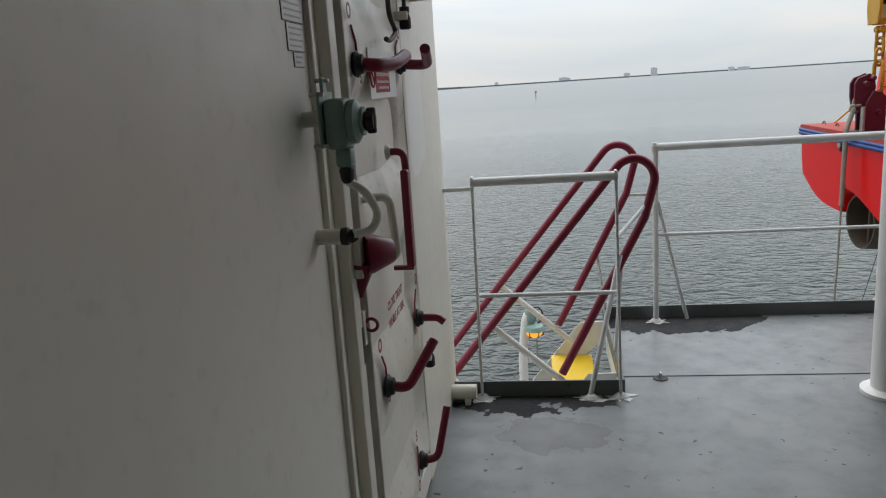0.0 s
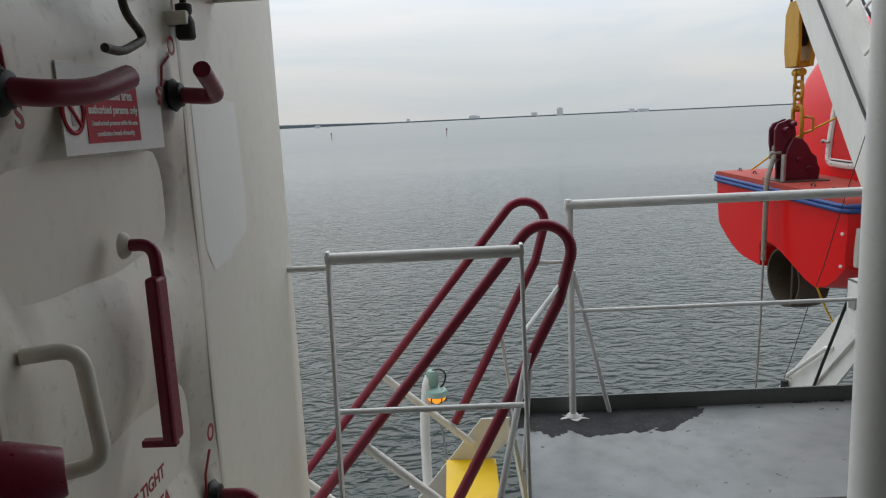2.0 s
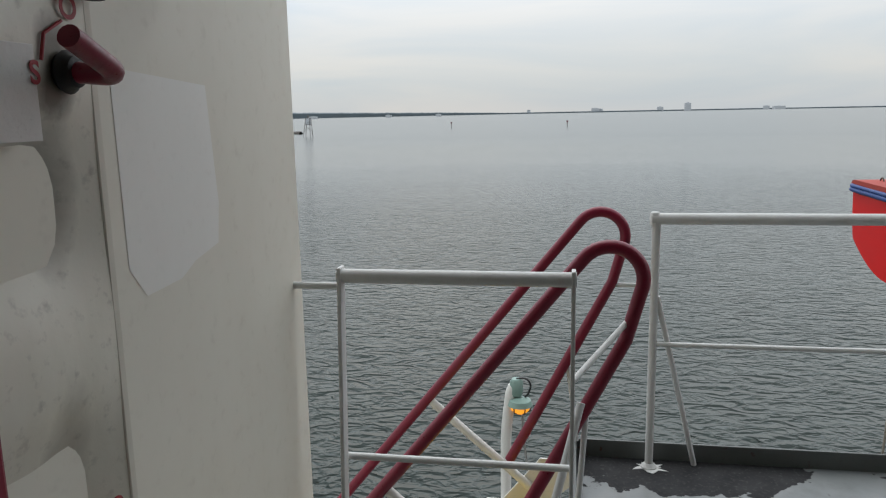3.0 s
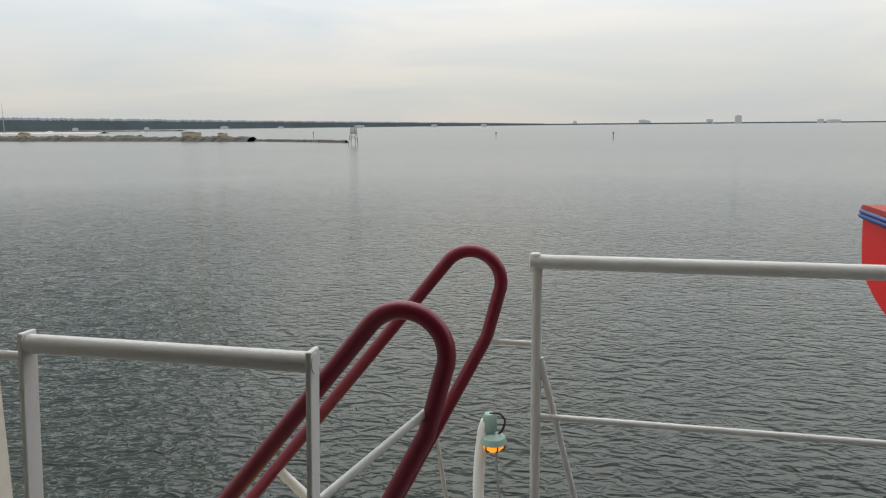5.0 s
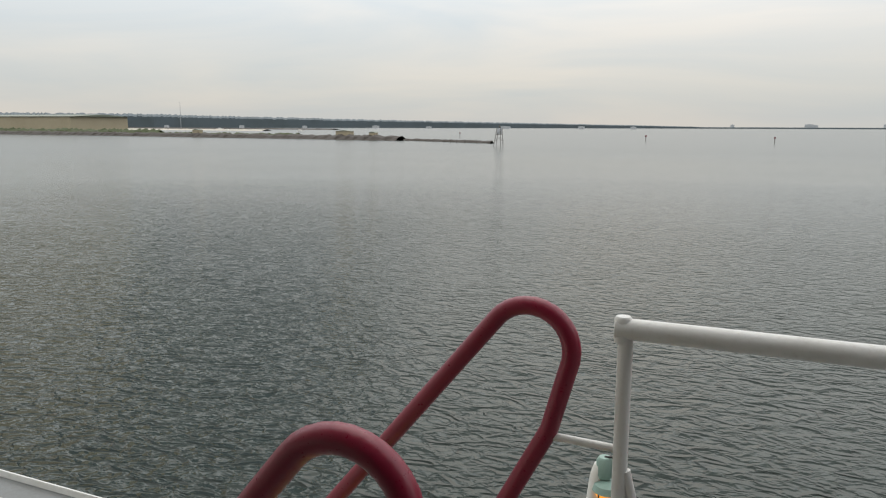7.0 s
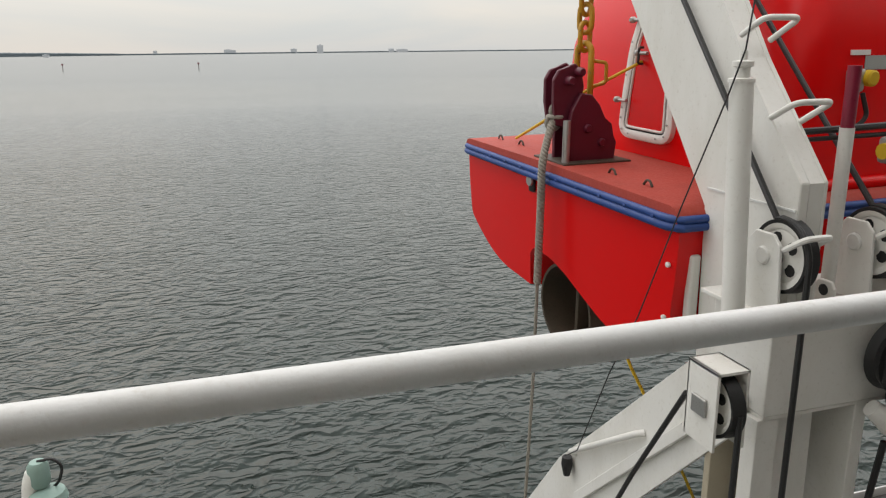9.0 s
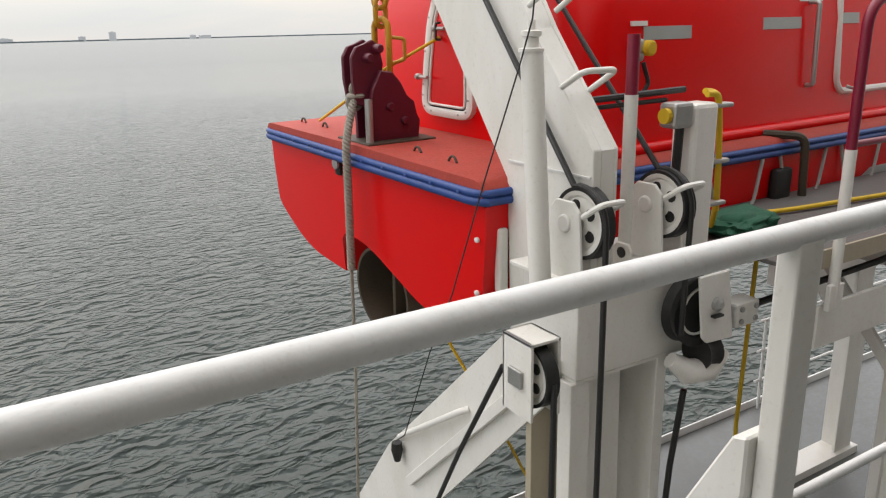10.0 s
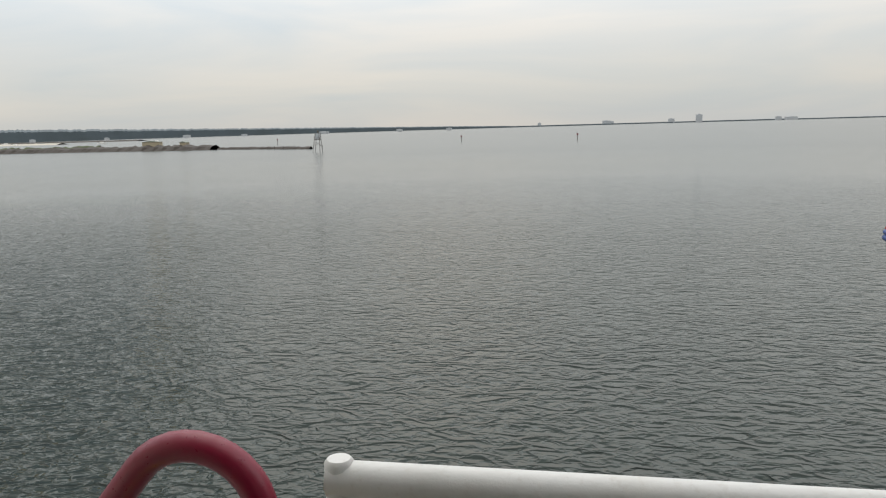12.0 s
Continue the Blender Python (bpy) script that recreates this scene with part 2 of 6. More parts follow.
def deck_material():
    """Pale grey deck paint, worn through to a dark tarry coat in ragged bands along the coamings, with black chips."""
    m, nt, bs = material("grey_deck_paint")
    pos = node(nt, "ShaderNodeTexCoord").outputs["Object"]
    xyz = node(nt, "ShaderNodeSeparateXYZ", {"Vector": pos})
    x, y = xyz.outputs[0], xyz.outputs[1]
    broad = noise_at(nt, 3.1, 4, 0.55)
    mid = noise_at(nt, 9, 5, 0.6)
    fine = noise_at(nt, 60, 3, 0.6)
    edge = math_node(nt, "MULTIPLY", math_node(nt, "SUBTRACT", broad, 0.5), 0.75)
    ragged = math_node(nt, "ADD", edge, math_node(nt, "MULTIPLY", math_node(nt, "SUBTRACT", mid, 0.5), 0.32))
    # outboard band, wide near the ladder and fading along the rail
    fade = ramp(nt, x, 0.28, 0.75)
    lim1 = math_node(nt, "ADD", math_node(nt, "MULTIPLY", fade, 0.27), -0.19)
    band1 = ramp(nt, math_node(nt, "SUBTRACT", math_node(nt, "ADD", y, ragged), lim1), 0.0, 0.012)
    # band in front of the ladder well
    lim2 = -1.27
    b2 = ramp(nt, math_node(nt, "SUBTRACT", math_node(nt, "ADD", y, ragged), lim2), 0.0, 0.012)
    band2 = math_node(nt, "MULTIPLY", b2, ramp(nt, math_node(nt, "MULTIPLY", x, -1.0), 0.33, 0.36))
    dark = math_node(nt, "MAXIMUM", band1, band2)
    specks = math_node(nt, "MULTIPLY", ramp(nt, noise_at(nt, 17, 3, 0.5), 0.685, 0.695), ramp(nt, broad, 0.42, 0.50))
    dark2 = math_node(nt, "MAXIMUM", dark, specks)
    grey = mixc(nt, ramp(nt, broad, 0.3, 0.7), (0.135, 0.148, 0.148), (0.195, 0.207, 0.205))
    grey = mixc(nt, math_node(nt, "MULTIPLY", ramp(nt, mid, 0.5, 0.75), 0.35), grey, (0.105, 0.11, 0.106))
    grey = mixc(nt, math_node(nt, "MULTIPLY", ramp(nt, fine, 0.6, 0.75), 0.25), grey, (0.14, 0.14, 0.135))
    patch = ramp(nt, noise_at(nt, 1.35, 2, 0.5), 0.585, 0.60)
    grey = mixc(nt, math_node(nt, "MULTIPLY", patch, 0.22), grey, (0.22, 0.215, 0.20))
    fx = math_node(nt, "POWER", math_node(nt, "ABSOLUTE", math_node(nt, "DIVIDE", math_node(nt, "ADD", x, 0.64), 0.25)), 2.0)
    fy = math_node(nt, "POWER", math_node(nt, "ABSOLUTE", math_node(nt, "DIVIDE", math_node(nt, "ADD", y, 1.50), 0.17)), 2.0)
    film = math_node(nt, "ADD", math_node(nt, "ADD", fx, fy), math_node(nt, "MULTIPLY", math_node(nt, "SUBTRACT", mid, 0.5), 2.6))
    grey = mixc(nt, math_node(nt, "MULTIPLY", math_node(nt, "SUBTRACT", 1.0, ramp(nt, film, 0.95, 1.0)), 0.8), grey, (0.098, 0.098, 0.090))
    tar = mixc(nt, ramp(nt, fine, 0.55, 0.75), (0.008, 0.0085, 0.010), (0.045, 0.045, 0.045))
    nt.links.new(mixc(nt, dark2, grey, tar), bs.inputs["Base Color"])
    nt.links.new(math_node(nt, "MULTIPLY_ADD", dark, 0.45, ramp_out(nt, mid, 0.28, 0.5)), bs.inputs["Roughness"])
    h = math_node(nt, "ADD", math_node(nt, "MULTIPLY", dark2, -0.6), math_node(nt, "MULTIPLY", fine, 0.25))
    b = node(nt, "ShaderNodeBump", {"Strength": 0.5, "Distance": 0.004, "Height": h})
    nt.links.new(b.outputs[0], bs.inputs["Normal"])
    return m


M_DECK = deck_material()


def sea_material():
    """Short wind ripples with sharp crests on a slight chop; far off they merge into gloss."""
    m, nt, bs = material("sea_water")
    pos = node(nt, "ShaderNodeTexCoord").outputs["Object"]

    def ripples(turn, stretch, scale, detail, distortion):
        v = node(nt, "ShaderNodeMapping", {"Vector": pos, "Rotation": (0, 0, radians(turn)), "Scale": stretch}).outputs[0]
        return node(nt, "ShaderNodeTexNoise", {"Vector": v, "Scale": scale, "Detail": detail, "Roughness": 0.45, "Distortion": distortion}).outputs["Fac"]

    def crested(n):
        # sharp crests between broad troughs
        return math_node(nt, "SUBTRACT", 1.0, math_node(nt, "ABSOLUTE", math_node(nt, "MULTIPLY_ADD", n, 4.0, -2.0)))

    a = crested(ripples(8, (0.60, 1.0, 1.0), 1.0, 1.4, 0.55))
    b = crested(ripples(-16, (0.65, 1.0, 1.0), 2.3, 1.2, 0.6))
    c = ripples(20, (0.5, 1.0, 1.0), 0.12, 2.0, 0.3)
    patches = ripples(0, (0.3, 1.0, 1.0), 0.02, 3.0, 0.0)
    h = math_node(nt, "ADD", math_node(nt, "MULTIPLY", a, 0.40), math_node(nt, "MULTIPLY", b, 0.14))
    h = math_node(nt, "MULTIPLY", h, ramp_out(nt, patches, 0.7, 1.2))
    h = math_node(nt, "ADD", h, math_node(nt, "MULTIPLY", c, 0.5))
    # the open water farther out lies calmer
    reach = node(nt, "ShaderNodeVectorMath", {0: pos}, operation="LENGTH").outputs["Value"]
    calm = node(nt, "ShaderNodeMapRange", {"Value": math_node(nt, "LOGARITHM", reach, 10.0), "From Min": 1.46, "From Max": 2.3, "To Min": 1.5, "To Max": 0.07}).outputs[0]
    h = math_node(nt, "MULTIPLY", h, calm)
    bump = node(nt, "ShaderNodeBump", {"Strength": 1.0, "Distance": 1.0, "Height": h})
    nt.links.new(bump.outputs[0], bs.inputs["Normal"])
    nt.links.new(mixc(nt, patches, (0.020, 0.030, 0.026), (0.027, 0.038, 0.033)), bs.inputs["Base Color"])
    nt.links.new(node(nt, "ShaderNodeMapRange", {"Value": reach, "From Min": 40.0, "From Max": 400.0, "To Min": 0.02, "To Max": 0.20}).outputs[0], bs.inputs["Roughness"])
    bs.inputs["IOR"].default_value = 1.333
    return m


M_SEA = sea_material()


# ---- building tools ----
def part(name, bm, mat, parent=None, label="", smooth=False):
    me = bpy.data.meshes.new(name)
    bmesh.ops.recalc_face_normals(bm, faces=bm.faces)
    bm.to_mesh(me)
    bm.free()
    me.materials.append(mat)
    if smooth:
        for p in me.polygons:
            p.use_smooth = True
        me.set_sharp_from_angle(angle=radians(40))
    ob = new(name, me)
    if parent:
        ob.parent = parent
    if label:
        ob["label"] = label
    return ob


def thing(name, at, label, category, group="", kind=""):
    ob = new(name)
    ob.location = at
    bpy.context.view_layer.update()
    return tagged(ob, label, category, group, kind)


def piece(name, bm, mat, parent, label="", smooth=False):
    """A part given in world coordinates."""
    ob = part(name, bm, mat, None, label, smooth)
    root = parent
    off = Vector((0, 0, 0))
    while root:
        off += root.location
        root = root.parent
    ob.data.transform(Matrix.Translation(-off))
    ob.parent = parent
    return ob


def box(bm, lo, hi, bevel=0.0, m=None):
    c = [(a + b) / 2 for a, b in zip(lo, hi)]
    s = [b - a for a, b in zip(lo, hi)]
    r = bmesh.ops.create_cube(bm, size=1.0, matrix=Matrix.Translation(c) @ Matrix.Diagonal((*s, 1)))
    vs = r["verts"]
    if bevel:
        es = {e for v in vs for e in v.link_edges}
        out = bmesh.ops.bevel(bm, geom=list(es), offset=bevel, segments=2, profile=0.5, affect="EDGES")
        vs = list({v for f in out["faces"] for v in f.verts} | {v for v in vs if v.is_valid})
    if m:
        bmesh.ops.transform(bm, matrix=m, verts=vs)
    return vs


def tube(bm, pts, r, seg=12, closed=False, caps=True):
    """A round bar swept along points; r is one radius or one per point."""
    pts = [Vector(p) for p in pts]
    n = len(pts)
    rs = r if isinstance(r, (list, tuple)) else [r] * n
    rings, ref = [], None
    for i, p in enumerate(pts):
        a = pts[i - 1] if (i or closed) else p
        b = pts[(i + 1) % n] if (i < n - 1 or closed) else p
        t = (b - a).normalized()
        if ref is None:
            ref = Vector((0, 0, 1)) if abs(t.z) < 0.9 else Vector((1, 0, 0))
        u = (ref - t * ref.dot(t)).normalized()
        ref = u
        w = t.cross(u)
        rings.append([bm.verts.new(p + (u * math.cos(k) + w * math.sin(k)) * rs[i]) for k in (2 * math.pi * j / seg for j in range(seg))])
    for i in range(n if closed else n - 1):
        A, B = rings[i], rings[(i + 1) % n]
        for j in range(seg):
            bm.faces.new((A[j], A[(j + 1) % seg], B[(j + 1) % seg], B[j]))
    if caps and not closed:
        bm.faces.new(rings[0])
        bm.faces.new(rings[-1])
    return rings


def rounded(pts, radius, steps=6):
    """A polyline with its inner corners turned into arcs."""
    pts = [Vector(p) for p in pts]
    out = [pts[0]]
    for i in range(1, len(pts) - 1):
        p, a, b = pts[i], pts[i - 1], pts[i + 1]
        d1, d2 = (a - p), (b - p)
        k = min(radius, d1.length * 0.49, d2.length * 0.49)
        s, e = p + d1.normalized() * k, p + d2.normalized() * k
        for j in range(steps + 1):
            t = j / steps
            out.append((1 - t) ** 2 * s + 2 * t * (1 - t) * p + t * t * e)
    out.append(pts[-1])
    return out


def prism(bm, poly, axis, lo, hi, bevel=0.0):
    """A plate: a polygon in the plane across the axis, from lo to hi along it."""
    def at(p, h):
        q = list(p)
        q.insert("xyz".index(axis), h)
        return q
    A = [bm.verts.new(at(p, lo)) for p in poly]
    B = [bm.verts.new(at(p, hi)) for p in poly]
    fs = [bm.faces.new(A), bm.faces.new(B)]
    n = len(poly)
    for i in range(n):
        fs.append(bm.faces.new((A[i], A[(i + 1) % n], B[(i + 1) % n], B[i])))
    if bevel:
        es = {e for f in fs for e in f.edges}
        bmesh.ops.bevel(bm, geom=list(es), offset=bevel, segments=1, affect="EDGES")


def ring_points(c, axis, r, n=24, a0=0.0, a1=2 * math.pi, full=True):
    c = Vector(c)
    u, w = {"x": (Vector((0, 1, 0)), Vector((0, 0, 1))), "y": (Vector((1, 0, 0)), Vector((0, 0, 1))), "z": (Vector((1, 0, 0)), Vector((0, 1, 0)))}[axis]
    m = n if full else n - 1
    return [c + (u * math.cos(a0 + (a1 - a0) * i / m) + w * math.sin(a0 + (a1 - a0) * i / m)) * r for i in range(n)]


def lathe(bm, profile, c, axis, seg=28, hollow=False):
    """Turns (radius, height along the axis) pairs round an axis."""
    rings = []
    for r, h in profile:
        q = Vector(c)
        q["xyz".index(axis)] += h
        rings.append([bm.verts.new(p) for p in ring_points(q, axis, max(r, 1e-4), seg)])
    for A, B in zip(rings, rings[1:] + (rings[:1] if hollow else [])):
        for j in range(seg):
            bm.faces.new((A[j], A[(j + 1) % seg], B[(j + 1) % seg], B[j]))
    if not hollow:
        bm.faces.new(rings[0])
        bm.faces.new(rings[-1])


def lettering(name, text, size, m, mat, parent, label=""):
    cu = bpy.data.curves.new(name, "FONT")
    cu.body, cu.size, cu.extrude, cu.offset = text, size, 0.0004, size * 0.022
    cu.align_x, cu.align_y = "CENTER", "CENTER"
    cu.materials.append(mat)
    ob = new(name, cu)
    root, off = parent, Vector((0, 0, 0))
    while root:
        off += root.location
        root = root.parent
    ob.matrix_world = Matrix.Translation(-off) @ m
    ob.parent = parent
    if label:
        ob["label"] = label
    return ob


B = bmesh.new

# ---- sea and distance ----
SEA = -12.0
bm = B()
far = 4900
ring = [bm.verts.new((math.sin(2 * math.pi * i / 96) * far, math.cos(2 * math.pi * i / 96) * far, SEA)) for i in range(96)]
bm.faces.new(ring)
tagged(part("water", bm, M_SEA), "grey-green rippled sea under an overcast sky", "sea", kind="structure")


def at_bearing(deg, dist, z=SEA):
    return Vector((math.sin(radians(deg)) * dist, math.cos(radians(deg)) * dist, z))


def hazy_far_woods():
    """The low wooded shore, its crown line uneven, sinking and thinning towards the right."""
    rng = random.Random(4)
    bm = B()
    prev = None
    b = -64.0
    while b < 30:
        k = min(max((b + 5) / -40.0, 0.0), 1.0)
        dist = 3000 + 1700 * min(max((b + 45) / 55.0, 0.0), 1.0)
        base = 2.2 if b < 14 else 1.6
        h = (base + 44 * k ** 0.8) * rng.uniform(0.93, 1.05) + rng.uniform(0, 1.2)
        p = at_bearing(b, dist)
        back = at_bearing(b, dist + 120)
        vs = [bm.verts.new(q) for q in (p, p + Vector((0, 0, h * 0.8 + 4)), back + Vector((0, 0, h + 5)))]
        if prev:
            bm.faces.new((prev[0], vs[0], vs[1], prev[1]))
            bm.faces.new((prev[1], vs[1], vs[2], prev[2]))
        prev = vs
        b += rng.uniform(0.06, 0.16)
    return tagged(part("far_shore", bm, M_HAZYWOOD), "long low shore of woods on the horizon, blue-grey with painted haze", "shore", kind="stuff")


hazy_far_woods()


def tower_block(bearing, dist, w, h, name="distant_building", label="pale high building on the far shore"):
    p = at_bearing(bearing, dist)
    t = thing(name, p, label, "building", "buildings on the far shore")
    bm = B()
    box(bm, p + Vector((-w / 2, -w / 3, 0)), p + Vector((w / 2, w / 3, h)))
    piece("wall", bm, M_FARHOUSE, t)
    bm = B()
    box(bm, p + Vector((-w / 5, -w / 5, h)), p + Vector((w / 6, w / 5, h * 1.1)))
    piece("roof", bm, M_FARHOUSE, t)
    return t


for brg, w, h in ((1.7, 46, 24), (2.1, 22, 20), (6.3, 34, 25), (8.2, 34, 44), (13.4, 30, 20), (14.2, 60, 17), (-3.2, 20, 21)):
    tower_block(brg, 4600, w, h)
rng = random.Random(9)
for i in range(9):
    tower_block(-50 + 5.1 * i + rng.uniform(-1, 1), 2900 + 14 * i, rng.uniform(14, 34), rng.uniform(7, 11), "shore_house", "low pale house at the edge of the far shore")

# radio mast behind the woods
p = at_bearing(-43.2, 2950)
mast = thing("radio_mast", p, "thin lattice radio mast above the woods", "mast")
bm = B()
tube(bm, [p, p + Vector((0, 0, 95))], [1.0, 0.5], 6)
piece("mast_pole", bm, M_FARHOUSE, mast)


def spit(name, pts, width, height, mat, label, seed):
    """A low bank of stones along a line of (x, y), crest uneven."""
    rng = random.Random(seed)
    bm = B()
    prev = None
    for (xa, ya), (xb, yb) in zip(pts, pts[1:]):
        n = max(4, int(math.hypot(xb - xa, yb - ya) / 3.0))
        for i in range(n):
            t = i / n
            x, y = xa + (xb - xa) * t, ya + (yb - ya) * t
            h = height * rng.uniform(0.75, 1.15)
            vs = [bm.verts.new(q) for q in ((x, y - width / 2, SEA - 0.4), (x, y - width / 2 + 0.25 * width * rng.uniform(0.6, 1.2), SEA + h * 0.7), (x, y, SEA + h), (x, y + width / 2, SEA - 0.3))]
            if prev:
                for k in range(3):
                    bm.faces.new((prev[k], vs[k], vs[k + 1], prev[k + 1]))
            prev = vs
    return tagged(part(name, bm, mat), label, "breakwater", kind="stuff")


spit("breakwater", ((-1500, 690), (-725, 645), (-450, 614), (-300, 588)), 26, 4.3, M_ROCK, "long dark stone breakwater low in the water", 2)
spit("breakwater", ((-300, 588), (-245, 562), (-196, 532)), 10, 1.9, M_ROCK, "low end of the dark stone breakwater", 3)
spit("sand_bank", ((-1500, 694), (-725, 650), (-430, 620)), 12, 4.9, M_GRASS, "grassy top of the stone breakwater", 5)
spit("sand_bank", ((-3200, 1900), (-1900, 1750), (-1250, 1720), (-1080, 1720)), 60, 3.2, M_ROCK, "low bank behind the breakwater", 6)
spit("sand_bank", ((-3200, 1500), (-1300, 1330), (-1000, 1320)), 40, 3.0, M_SAND, "pale low sand bank with moored boats", 7)
spit("sand_bank", ((-2200, 740), (-790, 668), (-640, 652)), 30, 7.5, M_GRASS, "green embankment in front of the warehouse", 8)

wh = thing("warehouse", (-1080, 740, SEA), "long tan sheet-clad warehouse behind an embankment", "warehouse")
bm = B()
box(bm, (-1700, 705, SEA), (-850, 800, SEA + 23))
piece("wall", bm, M_LOUT, wh)
bm = B()
prism(bm, [(703, SEA + 23), (802, SEA + 23), (755, SEA + 26)], "x", -1705, -846)
piece("roof", bm, M_ROOF, wh, "grey-green low pitched roof")

for hx, hy, hw, hh in ((-371, 604, 16, 8.5), (-337, 598, 6, 7.5), (-570, 630, 9, 8.5)):
    hut = thing("hut", (hx, hy, SEA + 1), "small dark hut on the breakwater", "hut", "huts on the breakwater")
    bm = B()
    box(bm, (hx - hw / 2, hy - 3, SEA + 1), (hx + hw / 2, hy + 3, SEA + hh - 1))
    piece("wall", bm, M_LOUT, hut)
    bm = B()
    prism(bm, [(hx - hw / 2 - 0.6, SEA + hh - 1), (hx + hw / 2 + 0.6, SEA + hh - 1), (hx, SEA + hh)], "y", hy - 3.4, hy + 3.4)
    piece("roof", bm, M_ROOF, hut)


def moored_boat(x, y, s):
    t = thing("moored_boat", (x, y, SEA), "small white cabin boat moored behind the breakwater", "boat", "moored boats")
    bm = B()
    prism(bm, [(x - s, SEA + 1.6), (x + s * 1.2, SEA + 2.0), (x + s * 0.9, SEA - 0.1), (x - s, SEA - 0.1)], "y", y - 1.4, y + 1.4)
    piece("hull", bm, M_SIGNWHITE, t)
    bm = B()
    prism(bm, [(x - s * 0.5, SEA + 1.6), (x + s * 0.4, SEA + 1.8), (x + s * 0.2, SEA + 3.6), (x - s * 0.45, SEA + 3.6)], "y", y - 1, y + 1)
    piece("cabin", bm, M_SIGNWHITE, t)


for x, y, s in ((-520, 720, 6), (-890, 1280, 8), (-1100, 1310, 9), (-770, 1270, 7), (-1420, 1660, 12)):
    moored_boat(x, y, s)


def channel_marker(x, y, h):
    t = thing("channel_marker", (x, y, SEA), "slim dark channel marker pole in the water", "marker", "channel markers")
    bm = B()
    tube(bm, [(x, y, SEA - 1), (x, y, SEA + h)], 0.28, 8)
    piece("pole", bm, M_TIMBER, t)
    bm = B()
    box(bm, (x - 0.7, y - 0.1, SEA + h - 1.4), (x + 0.7, y + 0.1, SEA + h))
    piece("board", bm, M_DARKRED, t)


for x, y, h in ((-109.8, 687, 5.2), (-4.2, 650, 5.2), (-327, 776, 5.5)):
    channel_marker(x, y, h)


def beacon(x, y):
    t = thing("beacon_tower", (x, y, SEA), "four-legged steel light beacon standing in the water", "beacon")
    foot, top, h = 2.5, 1.25, 12.0
    corners = ((-1, -1), (1, -1), (1, 1), (-1, 1))
    for a, b in corners:
        bm = B()
        tube(bm, [(x + a * foot, y + b * foot, SEA - 1), (x + 0.7 + a * top, y + b * top, SEA + h)], 0.17, 6)
        piece("leg", bm, M_TIMBER, t)
    for z, k in ((3.4, 0.72), (7.2, 0.36)):
        for (a, b), (c, d) in zip(corners, corners[1:] + corners[:1]):
            w = top + (foot - top) * k
            bm = B()
            tube(bm, [(x + 0.35 + a * w, y + b * w, SEA + z), (x + 0.5 + c * w * 0.9, y + d * w * 0.9, SEA + z + 2.6)], 0.1, 5)
            piece("brace", bm, M_TIMBER, t)
    bm = B()
    box(bm, (x - 1.2, y - 1.7, SEA + 7.6), (x + 2.2, y + 1.7, SEA + 7.9))
    piece("platform", bm, M_TIMBER, t)
    bm = B()
    box(bm, (x - 0.7, y - 1.2, SEA + 7.9), (x + 1.9, y + 1.2, SEA + 11.5))
    piece("day_board", bm, M_FARHOUSE, t, "grey slatted day board")
    bm = B()
    lathe(bm, [(0.5, 0), (0.5, 1.2), (0.2, 1.7)], (x + 0.7, y, SEA + h), "z", 10)
    piece("lantern", bm, M_TIMBER, t)


beacon(-166.6, 459)
rng = random.Random(12)
for i in range(7):
    x = -190 - 7.5 * i - rng.uniform(0, 5)
    post = thing("mooring_pile", (x, 540, SEA), "short dark timber pile beside the breakwater end", "pile", "piles at the breakwater end")
    bm = B()
    tube(bm, [(x, 540, SEA - 1), (x + 0.2, 540, SEA + rng.uniform(1.5, 3.0))], 0.3, 6)
    piece("pole", bm, M_TIMBER, post)

# ---- the ship: decks, walls, deckhead ----
XW = -1.147         # face of the deckhouse wall
XR, YE = -1.118, -0.985   # the wall strip beyond the door, and its outer corner
bm = B()
prism(bm, [(XW - 0.02, -9.0), (9.0, -9.0), (9.0, 0.085), (-0.30, 0.085), (-0.30, -1.10), (XW - 0.02, -1.10)], "z", -0.02, 0.0)
tagged(part("floor", bm, M_DECK), "pale grey painted steel deck, worn dark along its edge", "deck", kind="structure")
bm = B()
prism(bm, [(XW - 0.02, -9.0), (9.0, -9.0), (9.0, 0.08), (-0.295, 0.08), (-0.295, -1.105), (XW - 0.02, -1.105)], "z", -0.22, -0.024)
tagged(part("floor_edge", bm, M_WHITE), "white steel edge under the deck", "deck", kind="structure")
bm = B()
box(bm, (-0.30, -0.874, 0.0005), (0.95, -0.866, 0.004), 0.0015)
tagged(part("trim_weld", bm, M_GREY), "raised weld seam across the grey deck", "weld", kind="structure")

bm = B()
prism(bm, [(XW - 0.12, -9.0), (XW, -9.0), (XW, -1.889), (-1.116, -1.886), (XR, -1.50), (XR, YE), (XW - 0.12, YE)], "z", 0.0, 3.0)
tagged(part("wall_deckhouse", bm, M_CREAM), "cream painted steel deckhouse wall", "wall", kind="structure")
bm = B()
box(bm, (-9.0, YE - 0.12, -2.7), (XW - 0.12, YE, 3.0))
tagged(part("wall_front", bm, M_CREAM), "cream painted outer deckhouse wall", "wall", kind="structure")
bm = B()
box(bm, (-9.0, -9.12, -2.7), (9.0, -9.0, 3.0))
tagged(part("wall_back", bm, M_CREAM), "cream painted wall closing the deck", "wall", kind="structure")
bm = B()
box(bm, (9.0, -9.0, -2.7), (9.12, -1.2, 3.0))
tagged(part("wall_end", bm, M_CREAM), "cream painted wall at the end of the deck", "wall", kind="structure")
bm = B()
